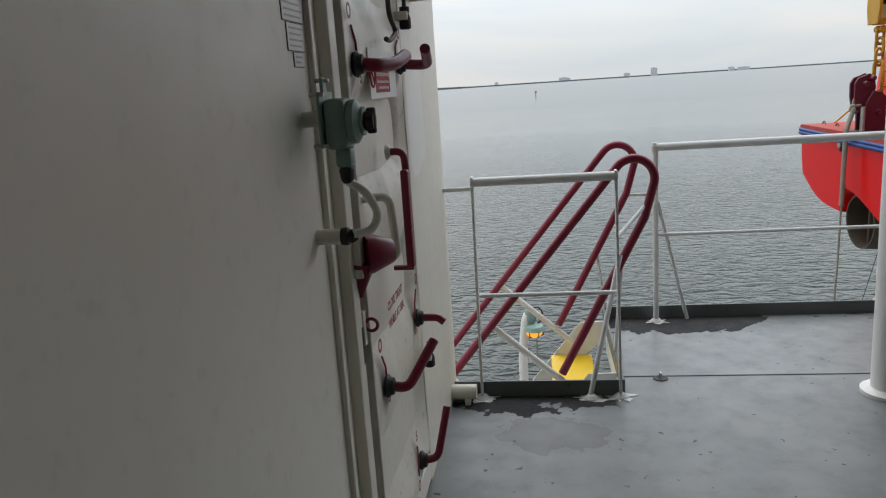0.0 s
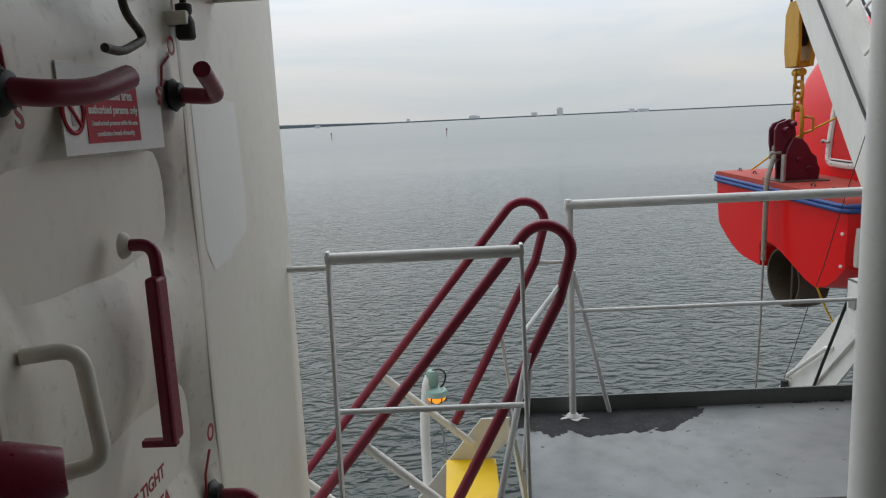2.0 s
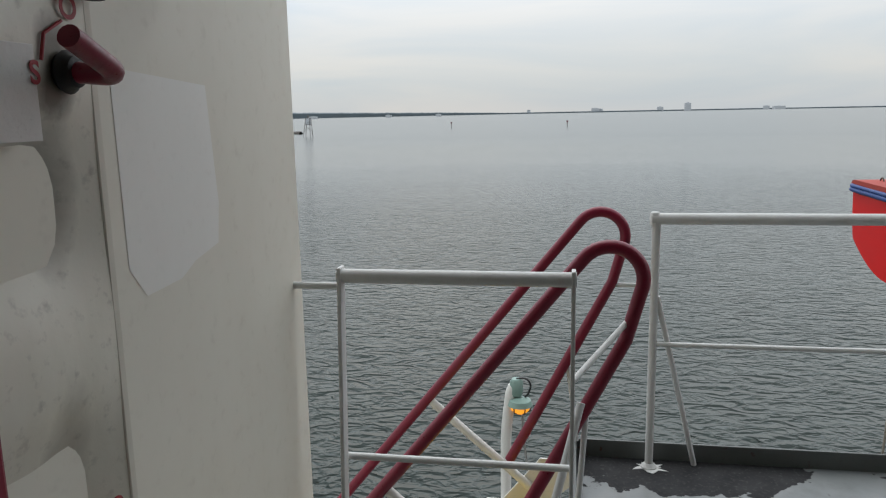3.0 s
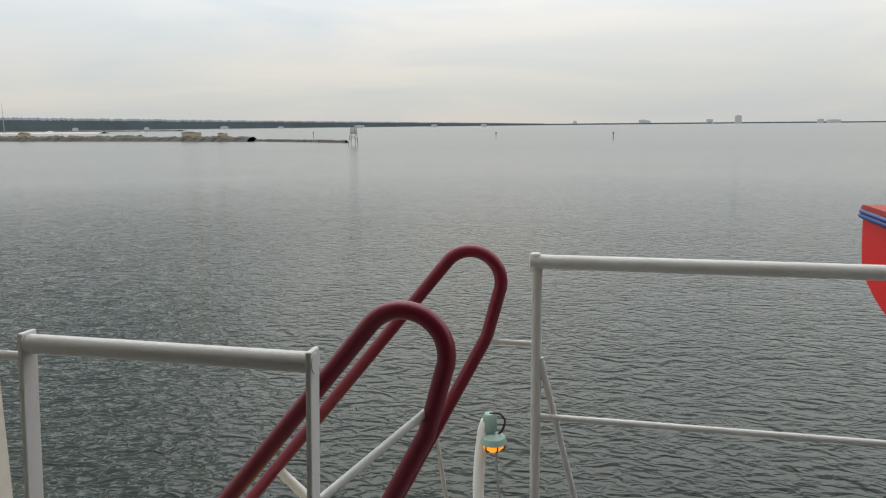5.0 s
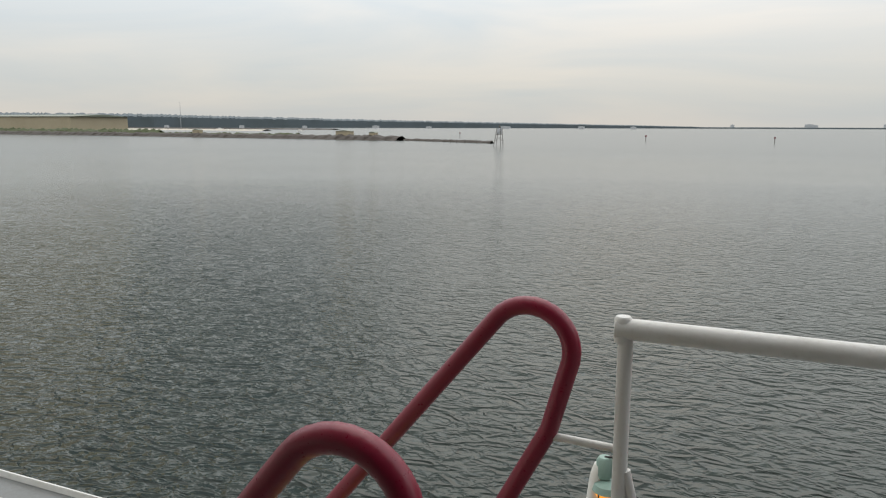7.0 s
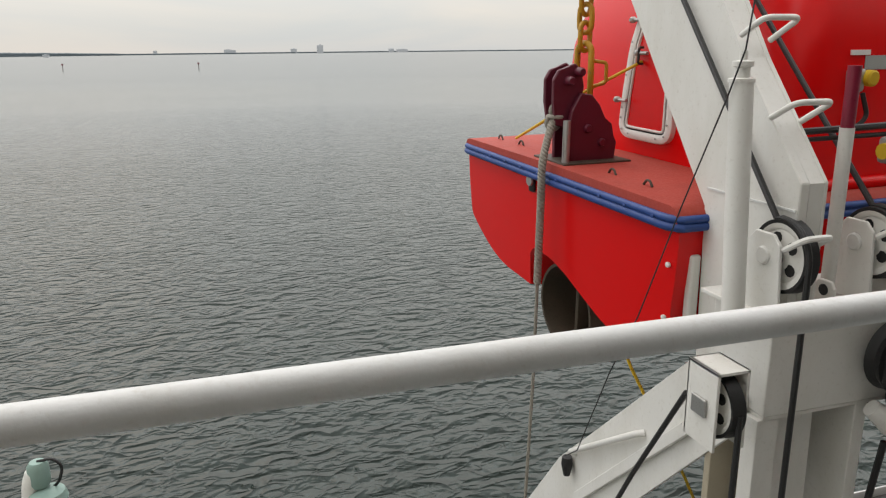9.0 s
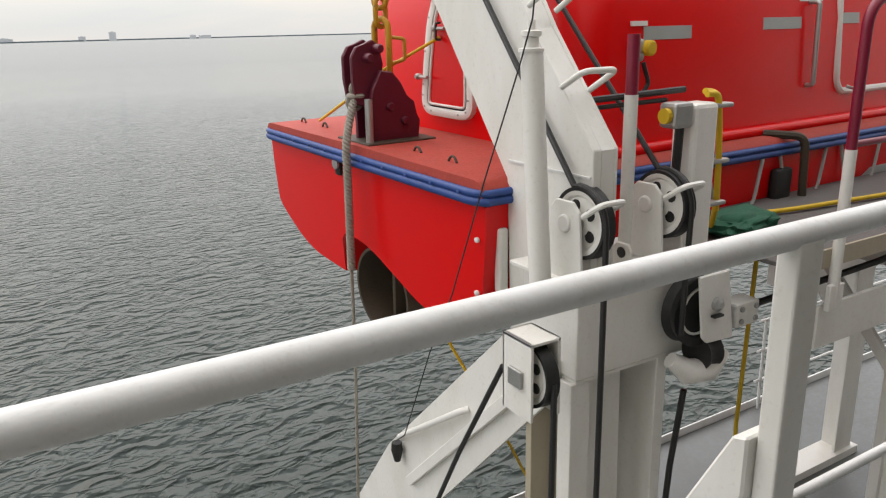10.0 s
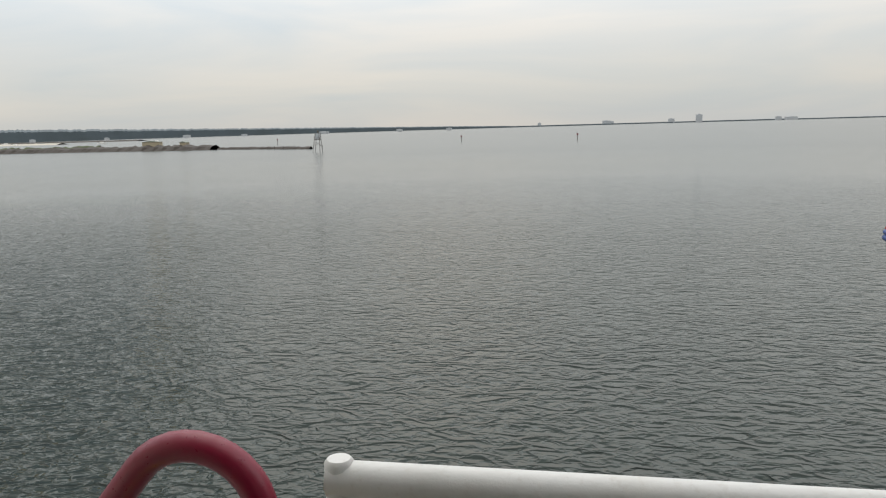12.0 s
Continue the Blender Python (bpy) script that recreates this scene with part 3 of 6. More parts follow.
box(bm, (-9.0, -9.12, 3.0), (9.12, -1.0, 3.12))
for yb in (-1.08, -3.2, -5.4, -7.6):
    box(bm, (XW, yb - 0.05, 2.82), (9.0, yb + 0.05, 3.0))
tagged(part("ceiling", bm, M_CEILING), "white painted steel deckhead with beams", "ceiling", kind="structure")
# unseen wall, added to keep sky light off the boat's inner side
bm = B()
box(bm, (-9.0, -1.12, 3.12), (30.0, -1.0, 8.5))
tagged(part("wall_shade_upper", bm, M_WHITE), "unseen white wall added above the deckhead to shade the boat", "wall", kind="structure")
# its continuation past the deck end, likewise unseen and added for shade
bm = B()
box(bm, (9.12, -1.32, -2.7), (30.0, -1.2, 3.12))
tagged(part("wall_shade_side", bm, M_WHITE), "unseen white wall added farther along the deck to shade the boat", "wall", kind="structure")
bm = B()
box(bm, (XW - 0.12, -1.2, -2.7), (9.0, -1.105, -0.224))
tagged(part("wall_lower", bm, M_WHITE), "white wall of the deck below", "wall", kind="structure")
bm = B()
box(bm, (-9.0, -9.0, -2.9), (30.0, 3.95, -2.7))
tagged(part("floor_lower", bm, M_LOWDECK), "grey painted lower boat deck", "deck", kind="structure")
bm = B()
box(bm, (-9.0, 3.955, -2.95), (30.0, 3.975, -2.62), 0.004)
tagged(part("trim_lower_edge", bm, M_RAIL), "white bar along the lower deck edge", "coaming", kind="structure")
bm = B()
box(bm, (-9.0, 3.85, -12.5), (30.0, 3.95, -2.9))
tagged(part("wall_hull", bm, M_WHITE), "ship's side plating below the boat deck", "hull", kind="structure")


def coaming(name, pts, h=0.078, t=0.012):
    """An upright flat bar along a deck edge, with a paler top edge."""
    bm = B()
    (xa, ya), (xb, yb) = pts
    if abs(xa - xb) > abs(ya - yb):
        box(bm, (min(xa, xb), ya - t / 2, -0.018), (max(xa, xb), ya + t / 2, h), 0.002)
    else:
        box(bm, (xa - t / 2, min(ya, yb), -0.018), (xa + t / 2, max(ya, yb), h), 0.002)
    return tagged(part(name, bm, M_GREY), "dark grey flat-bar coaming along the deck edge", "coaming", kind="structure")


coaming("trim_coaming_well", ((-1.113, -1.094), (-0.318, -1.094)))
coaming("trim_coaming_side", ((-0.309, -1.10), (-0.309, 0.07)))
coaming("trim_coaming_outer", ((-0.30, 0.078), (9.0, 0.078)))
bm = B()
tube(bm, [(XR - 0.01, -1.165, 0.055), (-1.0, -1.165, 0.055)], 0.035, 16)
drain = thing("drain_pipe", (-1.09, -1.16, 0.0), "short cream drain pipe stub at the wall foot", "pipe")
piece("pipe", bm, M_CREAM, drain, smooth=True)
bm = B()
box(bm, (-1.055, -1.20, 0.0), (-1.03, -1.13, 0.03))
piece("bracket", bm, M_CREAM, drain)

# tie-down fitting let into the deck
eye = thing("deck_eye", (-0.111, -0.903, 0.0), "small dark tie-down pot let into the grey deck", "deck fitting")
bm = B()
lathe(bm, [(0.036, 0.0), (0.036, 0.004), (0.028, 0.006), (0.020, 0.003)], (-0.111, -0.903, 0.0005), "z", 20)
piece("pot_rim", bm, M_BLACK, eye)
bm = B()
tube(bm, [(-0.111, -0.925, 0.005), (-0.111, -0.915, 0.030), (-0.111, -0.891, 0.030), (-0.111, -0.881, 0.005)], 0.005, 8)
piece("crossbar", bm, M_STEEL, eye, smooth=True)

# pillar
pil = thing("pillar", (0.868, -1.10, 0.0), "round white painted steel pillar on a base ring", "pillar")
bm = B()
tube(bm, [(0.868, -1.10, 0.0), (0.868, -1.10, 2.82)], 0.083, 32)
piece("shaft", bm, M_WHITE, pil, smooth=True)
bm = B()
lathe(bm, [(0.125, 0.0), (0.125, 0.018), (0.110, 0.026), (0.092, 0.030)], (0.868, -1.10, 0.0), "z", 28)
piece("base_ring", bm, M_WHITE, pil, smooth=True)
# ---- railings ----
R = 0.023


def stub_foot(t, x, y):
    bm = B()
    lathe(bm, [(0.034, 0.0), (0.034, 0.006), (0.024, 0.016), (0.020, 0.020)], (x, y, 0.0), "z", 14)
    foot = piece("foot", bm, M_RAIL, t, smooth=True)
    rng = random.Random(int(x * 1000) + 7)
    bm = B()
    ring = [(0.062 + 0.03 * rng.uniform(-1, 1)) for _ in range(22)]
    prism(bm, [(x + ring[i] * math.cos(2 * math.pi * i / 22), y + ring[i] * 0.7 * math.sin(2 * math.pi * i / 22)) for i in range(22)], "z", 0.0004, 0.0022)
    piece("paint_splash", bm, M_RAIL, foot, "splash of white paint round the foot")


def railing_well():
    """The guard rail in front of the ladder well."""
    t = thing("railing", (-0.65, -1.125, 0.0), "white pipe railing in front of the ladder opening", "railing", "deck railings")
    x0, x1, y, zt, zm = -0.978, -0.326, -1.045, 1.038, 0.492
    bm = B()
    tube(bm, [(x0 - 0.008, y, zt), (x1 + 0.008, y, zt)], 0.021, 14)
    piece("top_rail", bm, M_RAIL, t, smooth=True)
    bm = B()
    tube(bm, [(x0, y, zm), (x1, y, zm)], 0.0105, 12)
    piece("mid_rail", bm, M_RAIL, t, smooth=True)
    bm = B()
    tube(bm, [(XR - 0.005, y, zt - 0.03), (x0, y, zt - 0.03)], 0.0105, 12)
    piece("wall_stub", bm, M_RAIL, t, smooth=True)
    for x in (x0, x1):
        bm = B()
        box(bm, (x - 0.006, y - 0.022, 0.0), (x + 0.006, y + 0.022, zt + 0.026), 0.003)
        for v in bm.verts:
            v.co.y -= (1 - v.co.z / zt) * 0.075
        piece("post", bm, M_RAIL, t)
        stub_foot(t, x, y - 0.075)
    bm = B()
    tube(bm, [(-0.467, -1.125, 0.01), (-0.300, -0.92, 0.64)], 0.0125, 12)
    piece("brace", bm, M_RAIL, t, smooth=True)
    stub_foot(t, -0.463, -1.135)


railing_well()


def railing_outer():
    """The long rail along the outer edge, with flat-bar posts and braces."""
    t = thing("railing", (0.0, 0.0, 0.0), "white pipe railing along the outer deck edge", "railing", "deck railings")
    end, zt, zm = 9.0, 1.058, 0.54
    bm = B()
    tube(bm, [(-0.02, 0, zt), (end, 0, zt)], R, 20)
    piece("top_rail", bm, M_RAIL, t, smooth=True)
    bm = B()
    tube(bm, [(0, 0.0, zm), (end, 0.0, zm)], 0.0105, 12)
    piece("mid_rail", bm, M_RAIL, t, smooth=True)
    bm = B()
    tube(bm, [(0.0, 0.0, 0.0), (0.0, 0.0, zt)], 0.0165, 16)
    piece("post", bm, M_RAIL, t, smooth=True)
    bm = B()
    lathe(bm, [(0.0175, 0.0), (0.0190, 0.01), (0.0190, 0.052), (0.0150, 0.057)], (-0.006, 0, zt - 0.03), "z", 18)
    piece("end_cap", bm, M_RAIL, t, smooth=True)
    stub_foot(t, 0.0, 0.0)
    bm = B()
    tube(bm, [(0.190, 0.045, 0.0), (0.012, 0.0, 0.74)], 0.0115, 12)
    piece("brace", bm, M_RAIL, t, smooth=True)
    for x in (1.66, 3.2, 4.8, 6.4, 8.0):
        bm = B()
        box(bm, (x - 0.032, -0.022, 0.0), (x + 0.032, 0.022, zt - 0.006), 0.005)
        piece("post", bm, M_WHITE, t)
        bm = B()
        prism(bm, [(0.023, 0.69), (0.055, 0.68), (0.43, -0.06), (0.43, -0.10), (0.35, -0.10), (0.023, 0.57)], "x", x - 0.055, x + 0.02, 0.005)
        piece("brace", bm, M_WHITE, t)
        bm = B()
        box(bm, (x - 0.07, 0.084, -0.16), (x + 0.035, 0.44, -0.101), 0.004)
        piece("bracket", bm, M_WHITE, t)


railing_outer()


# ---- ladder ----
def ladder():
    t = thing("deck_ladder", (-0.6, -0.36, -0.2), "white steel ladder with dark red looped handrails", "ladder")
    for y in (-0.785, 0.013):
        pts = [(-0.588, y, -0.012), Vector((-0.166, y, 0.796))]
        c, rad = Vector((-0.218, y, 0.984)), 0.1
        for i in range(15):
            a = radians(-22 + i * (141 + 22) / 14)
            pts.append(c + Vector((math.cos(a) * rad, 0, math.sin(a) * rad)))
        pts += [Vector((-1.057, y, 0.118)), Vector((-2.75, y, -1.962))]
        bm = B()
        tube(bm, pts, 0.0215, 18)
        piece("handrail", bm, M_DARKRED, t, "dark red looped handrail", smooth=True)
        bm = B()
        tube(bm, [(-0.93, y, 0.243), (-0.50, y, -0.13)], 0.0185, 12)
        piece("brace", bm, M_WHITE, t, smooth=True)
        for k in (1.6, 2.5):
            bm = B()
            tube(bm, [(-0.93 - 0.62 * (k - 0.9), y, 0.243 - 0.76 * (k - 0.9)), (-0.50 - 0.62 * (k - 0.9), y, -0.13 - 0.76 * (k - 0.9))], 0.0185, 12)
            piece("brace", bm, M_WHITE, t, smooth=True)
    for y in (-0.81, 0.033):
        bm = B()
        prism(bm, [(-0.455, -0.004), (-0.315, -0.004), (-0.315, -0.12), (-0.43, -0.22), (-0.60, -0.42), (-2.46, -2.7), (-2.62, -2.7), (-0.80, -0.43)], "y", y - 0.005, y + 0.005)
        piece("stringer", bm, M_WHITE, t)
    for i in range(10):
        bm = B()
        x, z = -0.515 - 0.2 * i, -0.215 - 0.247 * i
        box(bm, (x - 0.125, -0.803, z - 0.012), (x + 0.125, 0.027, z), 0.004)
        piece("tread", bm, M_YELLOW if i == 0 else M_PLATFORM, t, "yellow painted top tread" if i == 0 else "")
    bm = B()
    tube(bm, [(-0.172, 0.013, 0.784), (-0.002, 0.005, 0.784)], 0.0095, 10)
    piece("stay", bm, M_RAIL, t, smooth=True)
    bm = B()
    tube(bm, [(-0.165, -0.785, 0.850), (-0.326, -1.03, 0.745)], 0.0095, 10)
    piece("stay", bm, M_RAIL, t, smooth=True)
    bm = B()
    tube(bm, [(-0.345, 0.013, 0.46), (-0.30, 0.05, 0.08)], 0.0085, 10)
    piece("stay", bm, M_RAIL, t, smooth=True)
    bm = B()
    tube(bm, [(-0.28, -0.785, 0.575), (-0.309, -0.70, 0.08)], 0.0095, 10)
    piece("stay", bm, M_RAIL, t, smooth=True)


ladder()


# ---- flood lamp outboard of the ladder ----
def flood_lamp():
    x, y = -0.925, 4.26
    t = thing("flood_lamp", (x, y, -2.72), "pale green deck flood lamp glowing orange on a white pole", "lamp")
    bm = B()
    tube(bm, rounded([(x - 0.05, y, -2.72), (x - 0.05, y, -1.75), (x + 0.0, y, -1.33), (x + 0.03, y, -1.25)], 0.3), 0.055, 16)
    piece("pole", bm, M_WHITE, t, smooth=True)
    bm = B()
    lathe(bm, [(0.10, 0.0), (0.10, 0.05), (0.06, 0.07)], (x - 0.05, y, -2.72), "z", 18)
    piece("foot", bm, M_WHITE, t, smooth=True)
    bm = B()
    box(bm, (x - 0.3, 3.9, -2.80), (x + 0.12, y + 0.08, -2.72), 0.01)
    piece("bracket", bm, M_WHITE, t)
    bm = B()
    lathe(bm, [(0.055, -0.11), (0.068, -0.08), (0.068, 0.04), (0.048, 0.07)], (x + 0.06, y, -1.24), "z", 20)
    piece("head", bm, M_AQUA, t, "pale green lamp head", smooth=True)
    bm = B()
    lathe(bm, [(0.05, 0.0), (0.11, -0.025), (0.128, -0.08), (0.12, -0.08)], (x + 0.10, y - 0.03, -1.36), "z", 22)
    piece("shade", bm, M_AQUA, t, "pale green lamp shade", smooth=True)
    bm = B()
    lathe(bm, [(0.10, 0.0), (0.095, -0.05), (0.06, -0.085)], (x + 0.10, y - 0.03, -1.435), "z", 20)
    piece("bulb", bm, M_BULB, t, "glowing orange lamp glass", smooth=True)
    for i in range(6):
        a = 2 * math.pi * i / 6
        bm = B()
        c, s = math.cos(a), math.sin(a)
        tube(bm, [(x + 0.10 + 0.115 * c, y - 0.03 + 0.115 * s, -1.43), (x + 0.10 + 0.105 * c, y - 0.03 + 0.105 * s, -1.50), (x + 0.10, y - 0.03, -1.53)], 0.007, 6)
        piece("guard_bar", bm, M_BLACK, t)
    bm = B()
    tube(bm, rounded([(x + 0.06, y, -1.17), (x + 0.16, y - 0.02, -1.15), (x + 0.215, y - 0.02, -1.22), (x + 0.18, y - 0.02, -1.33), (x + 0.13, y, -1.38)], 0.06), 0.010, 8)
    piece("cable", bm, M_BLACK, t, smooth=True)
    bm = B()
    tube(bm, rounded([(x + 0.12, y, -1.55), (x + 0.13, y, -1.8), (x + 0.17, y, -2.1), (x + 0.22, y, -2.70)], 0.2), 0.012, 8)
    piece("chain", bm, M_STEEL, t, smooth=True)
    bm = B()
    tube(bm, [(x - 0.25, y - 0.05, -2.50), (x + 0.25, y - 0.05, -2.50)], 0.02, 8)
    piece("crossbar", bm, M_WHITE, t, smooth=True)
    t.location.z -= 0.03


flood_lamp()


# ---- weathertight door ----
LX = -1.115        # face of the door leaf


def door():
    t = thing("door_1", (LX, -2.28, 0.12), "closed cream weathertight steel door with dark red dog levers", "door", kind="structure")
    # leaf, dished in panels between its stiffened rim
    bm = B()
    ny, nz = 26, 64
    y0, y1, z0, z1 = -2.655, -1.892, 0.12, 2.06
    grid = []
    for j in range(nz + 1):
        row = []
        for i in range(ny + 1):
            u, w = i / ny, j / nz
            y, z = y0 + (y1 - y0) * u, z0 + (z1 - z0) * w
            rim = min(u / 0.16, (1 - u) / 0.16, 1.0)
            band = abs(((z - 0.12) / 0.485) % 1.0 - 0.5) * 2
            dish = max(0.0, min(1.0, rim)) * (0.5 + 0.5 * math.cos(min(1.0, max(0.0, (band - 0.1) / 0.8)) * math.pi))
            wob = noise.noise(Vector((y * 5, z * 3, 1.3))) * 0.007
            row.append(bm.verts.new((LX - 0.046 * dish + wob * rim, y, z)))
        grid.append(row)
    for j in range(nz):
        for i in range(ny):
            bm.faces.new((grid[j][i], grid[j][i + 1], grid[j + 1][i + 1], grid[j + 1][i]))
    piece("leaf", bm, M_LEAF, t, "dented cream door leaf, grimy round the levers", smooth=True)
    bm = B()
    prism(bm, [(XW, -2.665), (LX + 0.004, -2.665), (LX + 0.004, -2.648), (XW, -2.648)], "z", 0.10, 2.08, 0.002)
    prism(bm, [(XW, -1.900), (LX + 0.0005, -1.900), (LX + 0.003, -1.884), (XW, -1.884)], "z", 0.10, 2.08, 0.002)
    piece("leaf_rim", bm, M_CREAM, t)
    for ya, yb, d in ((-2.86, -2.835, 0.014), (-2.775, -2.715, 0.030)):
        bm = B()
        box(bm, (XW - 0.002, ya, 0.0), (XW + d, yb, 2.14), 0.004)
        piece("frame_bar", bm, M_CREAM, t)
    bm = B()
    box(bm, (XW - 0.002, -2.86, 2.10), (LX + 0.01, -1.89, 2.16), 0.004)
    piece("frame_bar", bm, M_CREAM, t)
    bm = B()
    box(bm, (XW - 0.002, -2.66, 0.0), (LX, -1.89, 0.10), 0.004)
    piece("sill", bm, M_CREAM, t)
    bm = B()
    box(bm, (XW - 0.004, -2.715, 0.1), (XW + 0.006, -2.668, 2.1))
    piece("gasket", bm, M_BLACK, t, "dark rubber door gasket")

    def dog(hub, pts, r=0.0135):
        bm = B()
        lathe(bm, [(0.030, 0.0), (0.034, 0.008), (0.026, 0.016), (0.024, 0.024), (0.014, 0.028)], Vector(hub) + Vector((0.001, 0, 0)), "x", 20)
        d = piece("dog_lever", bm, M_BLACK, t, "dark red dog lever on a black greased hub", smooth=True)
        bm = B()
        line = [Vector(hub) + Vector((0.015, 0, 0))] + [Vector(p) for p in pts]
        tube(bm, rounded(line, 0.035), r, 14)
        piece("lever", bm, M_DARKRED, d, "dark red lever", smooth=True)

    dog((LX, -2.575, 1.528), [(-1.060, -2.57, 1.522), (-1.025, -2.50, 1.524), (-1.010, -2.41, 1.548)], 0.0175)
    dog((LX, -1.965, 1.540), [(-1.012, -1.975, 1.532), (-1.000, -2.105, 1.578)], 0.0165)
    dog((LX, -1.985, 0.668), [(-1.035, -1.985, 0.668), (-1.015, -1.985, 0.650)], 0.0135)
    dog((LX, -2.53, 0.640), [(-1.050, -2.53, 0.634), (-0.985, -2.42, 0.735)], 0.0145)
    dog((LX, -2.11, 0.185), [(-1.050, -2.11, 0.195), (-1.015, -2.05, 0.36)], 0.0135)

    # pull handles
    bm = B()
    tube(bm, rounded([(LX - 0.004, -2.262, 1.278), (LX + 0.052, -2.262, 1.278), (LX + 0.055, -2.262, 1.215)], 0.025), 0.011, 12)
    g = piece("grip", bm, M_DARKRED, t, "dark red flat grip bar", smooth=True)
    bm = B()
    box(bm, (LX + 0.042, -2.297, 0.925), (LX + 0.066, -2.250, 1.225), 0.007)
    piece("bar", bm, M_DARKRED, g)
    bm = B()
    lathe(bm, [(0.024, 0.0), (0.022, 0.006), (0.014, 0.014)], (LX - 0.001, -2.262, 1.278), "x", 16)
    piece("boss", bm, M_CREAM, g, "cream painted boss", smooth=True)
    bm = B()
    box(bm, (LX - 0.002, -2.280, 0.915), (LX + 0.060, -2.262, 0.928), 0.002)
    piece("foot", bm, M_DARKRED, g)
    bm = B()
    tube(bm, rounded([(LX - 0.004, -2.590, 1.186), (LX + 0.062, -2.565, 1.188), (LX + 0.072, -2.555, 1.02), (LX + 0.0, -2.575, 1.010)], 0.03), 0.0115, 12)
    piece("loop_handle", bm, M_CREAM, t, "cream bent-rod handle", smooth=True)
    # hold-back hook
    bm = B()
    tube(bm, rounded([(-1.085, -2.23, 2.02), (-1.080, -2.235, 1.67), (-1.075, -2.165, 1.63), (-1.075, -2.27, 1.598), (-1.075, -2.33, 1.600)], 0.03), 0.0075, 10)
    piece("hook", bm, M_BRONZE, t, "rusty bent hold-back hook", smooth=True)
    # clips with black spindles beside the leaf
    for z in (1.700, 0.500):
        bm = B()
        box(bm, (XR - 0.012, -1.93, z - 0.016), (XR + 0.04, -1.90, z + 0.012), 0.003)
        c = piece("clip", bm, M_CREAM, t, "cream clip with a black spindle")
        bm = B()
        lathe(bm, [(0.016, -0.045), (0.020, -0.04), (0.020, -0.01), (0.014, 0.005), (0.017, 0.012), (0.017, 0.026), (0.007, 0.03), (0.007, 0.05)], (XR + 0.028, -1.905, z), "z", 14)
        piece("spindle", bm, M_BLACK, c, smooth=True)
    # stencilled letters
    face = pose(0, 0, 0, 90, 0, 90)
    for txt, y, z in (("CLOSE TIGHT", -2.325, 0.842), ("WHILE AT SEA", -2.320, 0.788)):
        lettering("stencil", txt, 0.036, Matrix.Translation((LX + 0.0045, y, z)) @ face, M_STENCIL, t, "red stencilled words")
    for (yo, zo), (ys, zs) in (((-2.602, 1.655), (-2.530, 1.495)), ((-1.945, 1.638), (-2.035, 1.535)), ((-1.952, 0.80), (-2.03, 0.64)), ((-2.575, 0.775), (-2.51, 0.60)), ((-2.17, 0.12), (-2.16, 0.30))):
        lettering("stencil", "O", 0.052, Matrix.Translation((LX + 0.005, yo, zo)) @ face, M_STENCIL, t, "red painted letter")
        lettering("stencil", "S", 0.048, Matrix.Translation((LX + 0.005, ys, zs)) @ face, M_STENCIL, t, "red painted letter")
        bm = B()
        my, mz = (yo + ys) / 2, (zo + zs) / 2
        side = 0.016 if yo < ys else -0.016
        tube(bm, [(LX + 0.004, yo + (ys - yo) * 0.2, zo + (zs - zo) * 0.2), (LX + 0.004, my + side, mz + 0.008), (LX + 0.004, yo + (ys - yo) * 0.8, zo + (zs - zo) * 0.8)], 0.0028, 6)
        piece("arrow", bm, M_STENCIL, t, "red painted arrow")
    t.location.z += 0.02


door()

# lighter touch-up paint beside the door
bm = B()
shape = [(-1.845, 1.575), (-1.50, 1.555), (-1.475, 1.30), (-1.49, 1.21), (-1.60, 1.19), (-1.66, 1.165), (-1.79, 1.16), (-1.84, 1.22)]
bm.faces.new([bm.verts.new((np.interp(y, (-1.886, -1.5, -1.0), (-1.116, XR, XR)) + 0.0009, y, z)) for y, z in shape])
tagged(part("trim_touch_up", bm, M_PATCH), "lighter patch of touch-up paint on the wall", "paint patch", kind="structure")

sign = thing("warning_sign", (LX + 0.004, -2.23, 1.50), "red and white restricted area sign on the door", "sign")
bm = B()
box(bm, (LX + 0.0005, -2.415, 1.435), (LX + 0.0025, -2.03, 1.575), 0.0008)
piece("panel", bm, M_SIGNWHITE, sign, "white plastic panel")
bm = B()
box(bm, (LX + 0.0028, -2.342, 1.452), (LX + 0.0036, -2.142, 1.545))
piece("red_field", bm, M_SIGNRED, sign, "red field with white words")
FACE = pose(0, 0, 0, 90, 0, 90)
for txt, z, size in (("Restricted area", 1.5295, 0.0245), ("authorised persons only", 1.5050, 0.0190), ("Unauthorised presence within this area", 1.4835, 0.0110), ("constitutes a breach of security", 1.4665, 0.0112)):
    lettering("caption", txt, size, Matrix.Translation((LX + 0.0042, -2.242, z)) @ FACE, M_SIGNWHITE, sign, "white printed words")
bm = B()
tube(bm, ring_points((LX + 0.003, -2.382, 1.50), "x", 0.031, 26), 0.0038, 6, closed=True)
piece("prohibition_ring", bm, M_SIGNRED, sign)
bm = B()
tube(bm, [(LX + 0.003, -2.403, 1.520), (LX + 0.003, -2.361, 1.480)], 0.0034, 6)
piece("prohibition_bar", bm, M_SIGNRED, sign)
bm = B()
box(bm, (LX + 0.0028, -2.388, 1.480), (LX + 0.0034, -2.376, 1.520))
piece("dark_bar", bm, M_INK, sign)

sign.location.z += 0.022

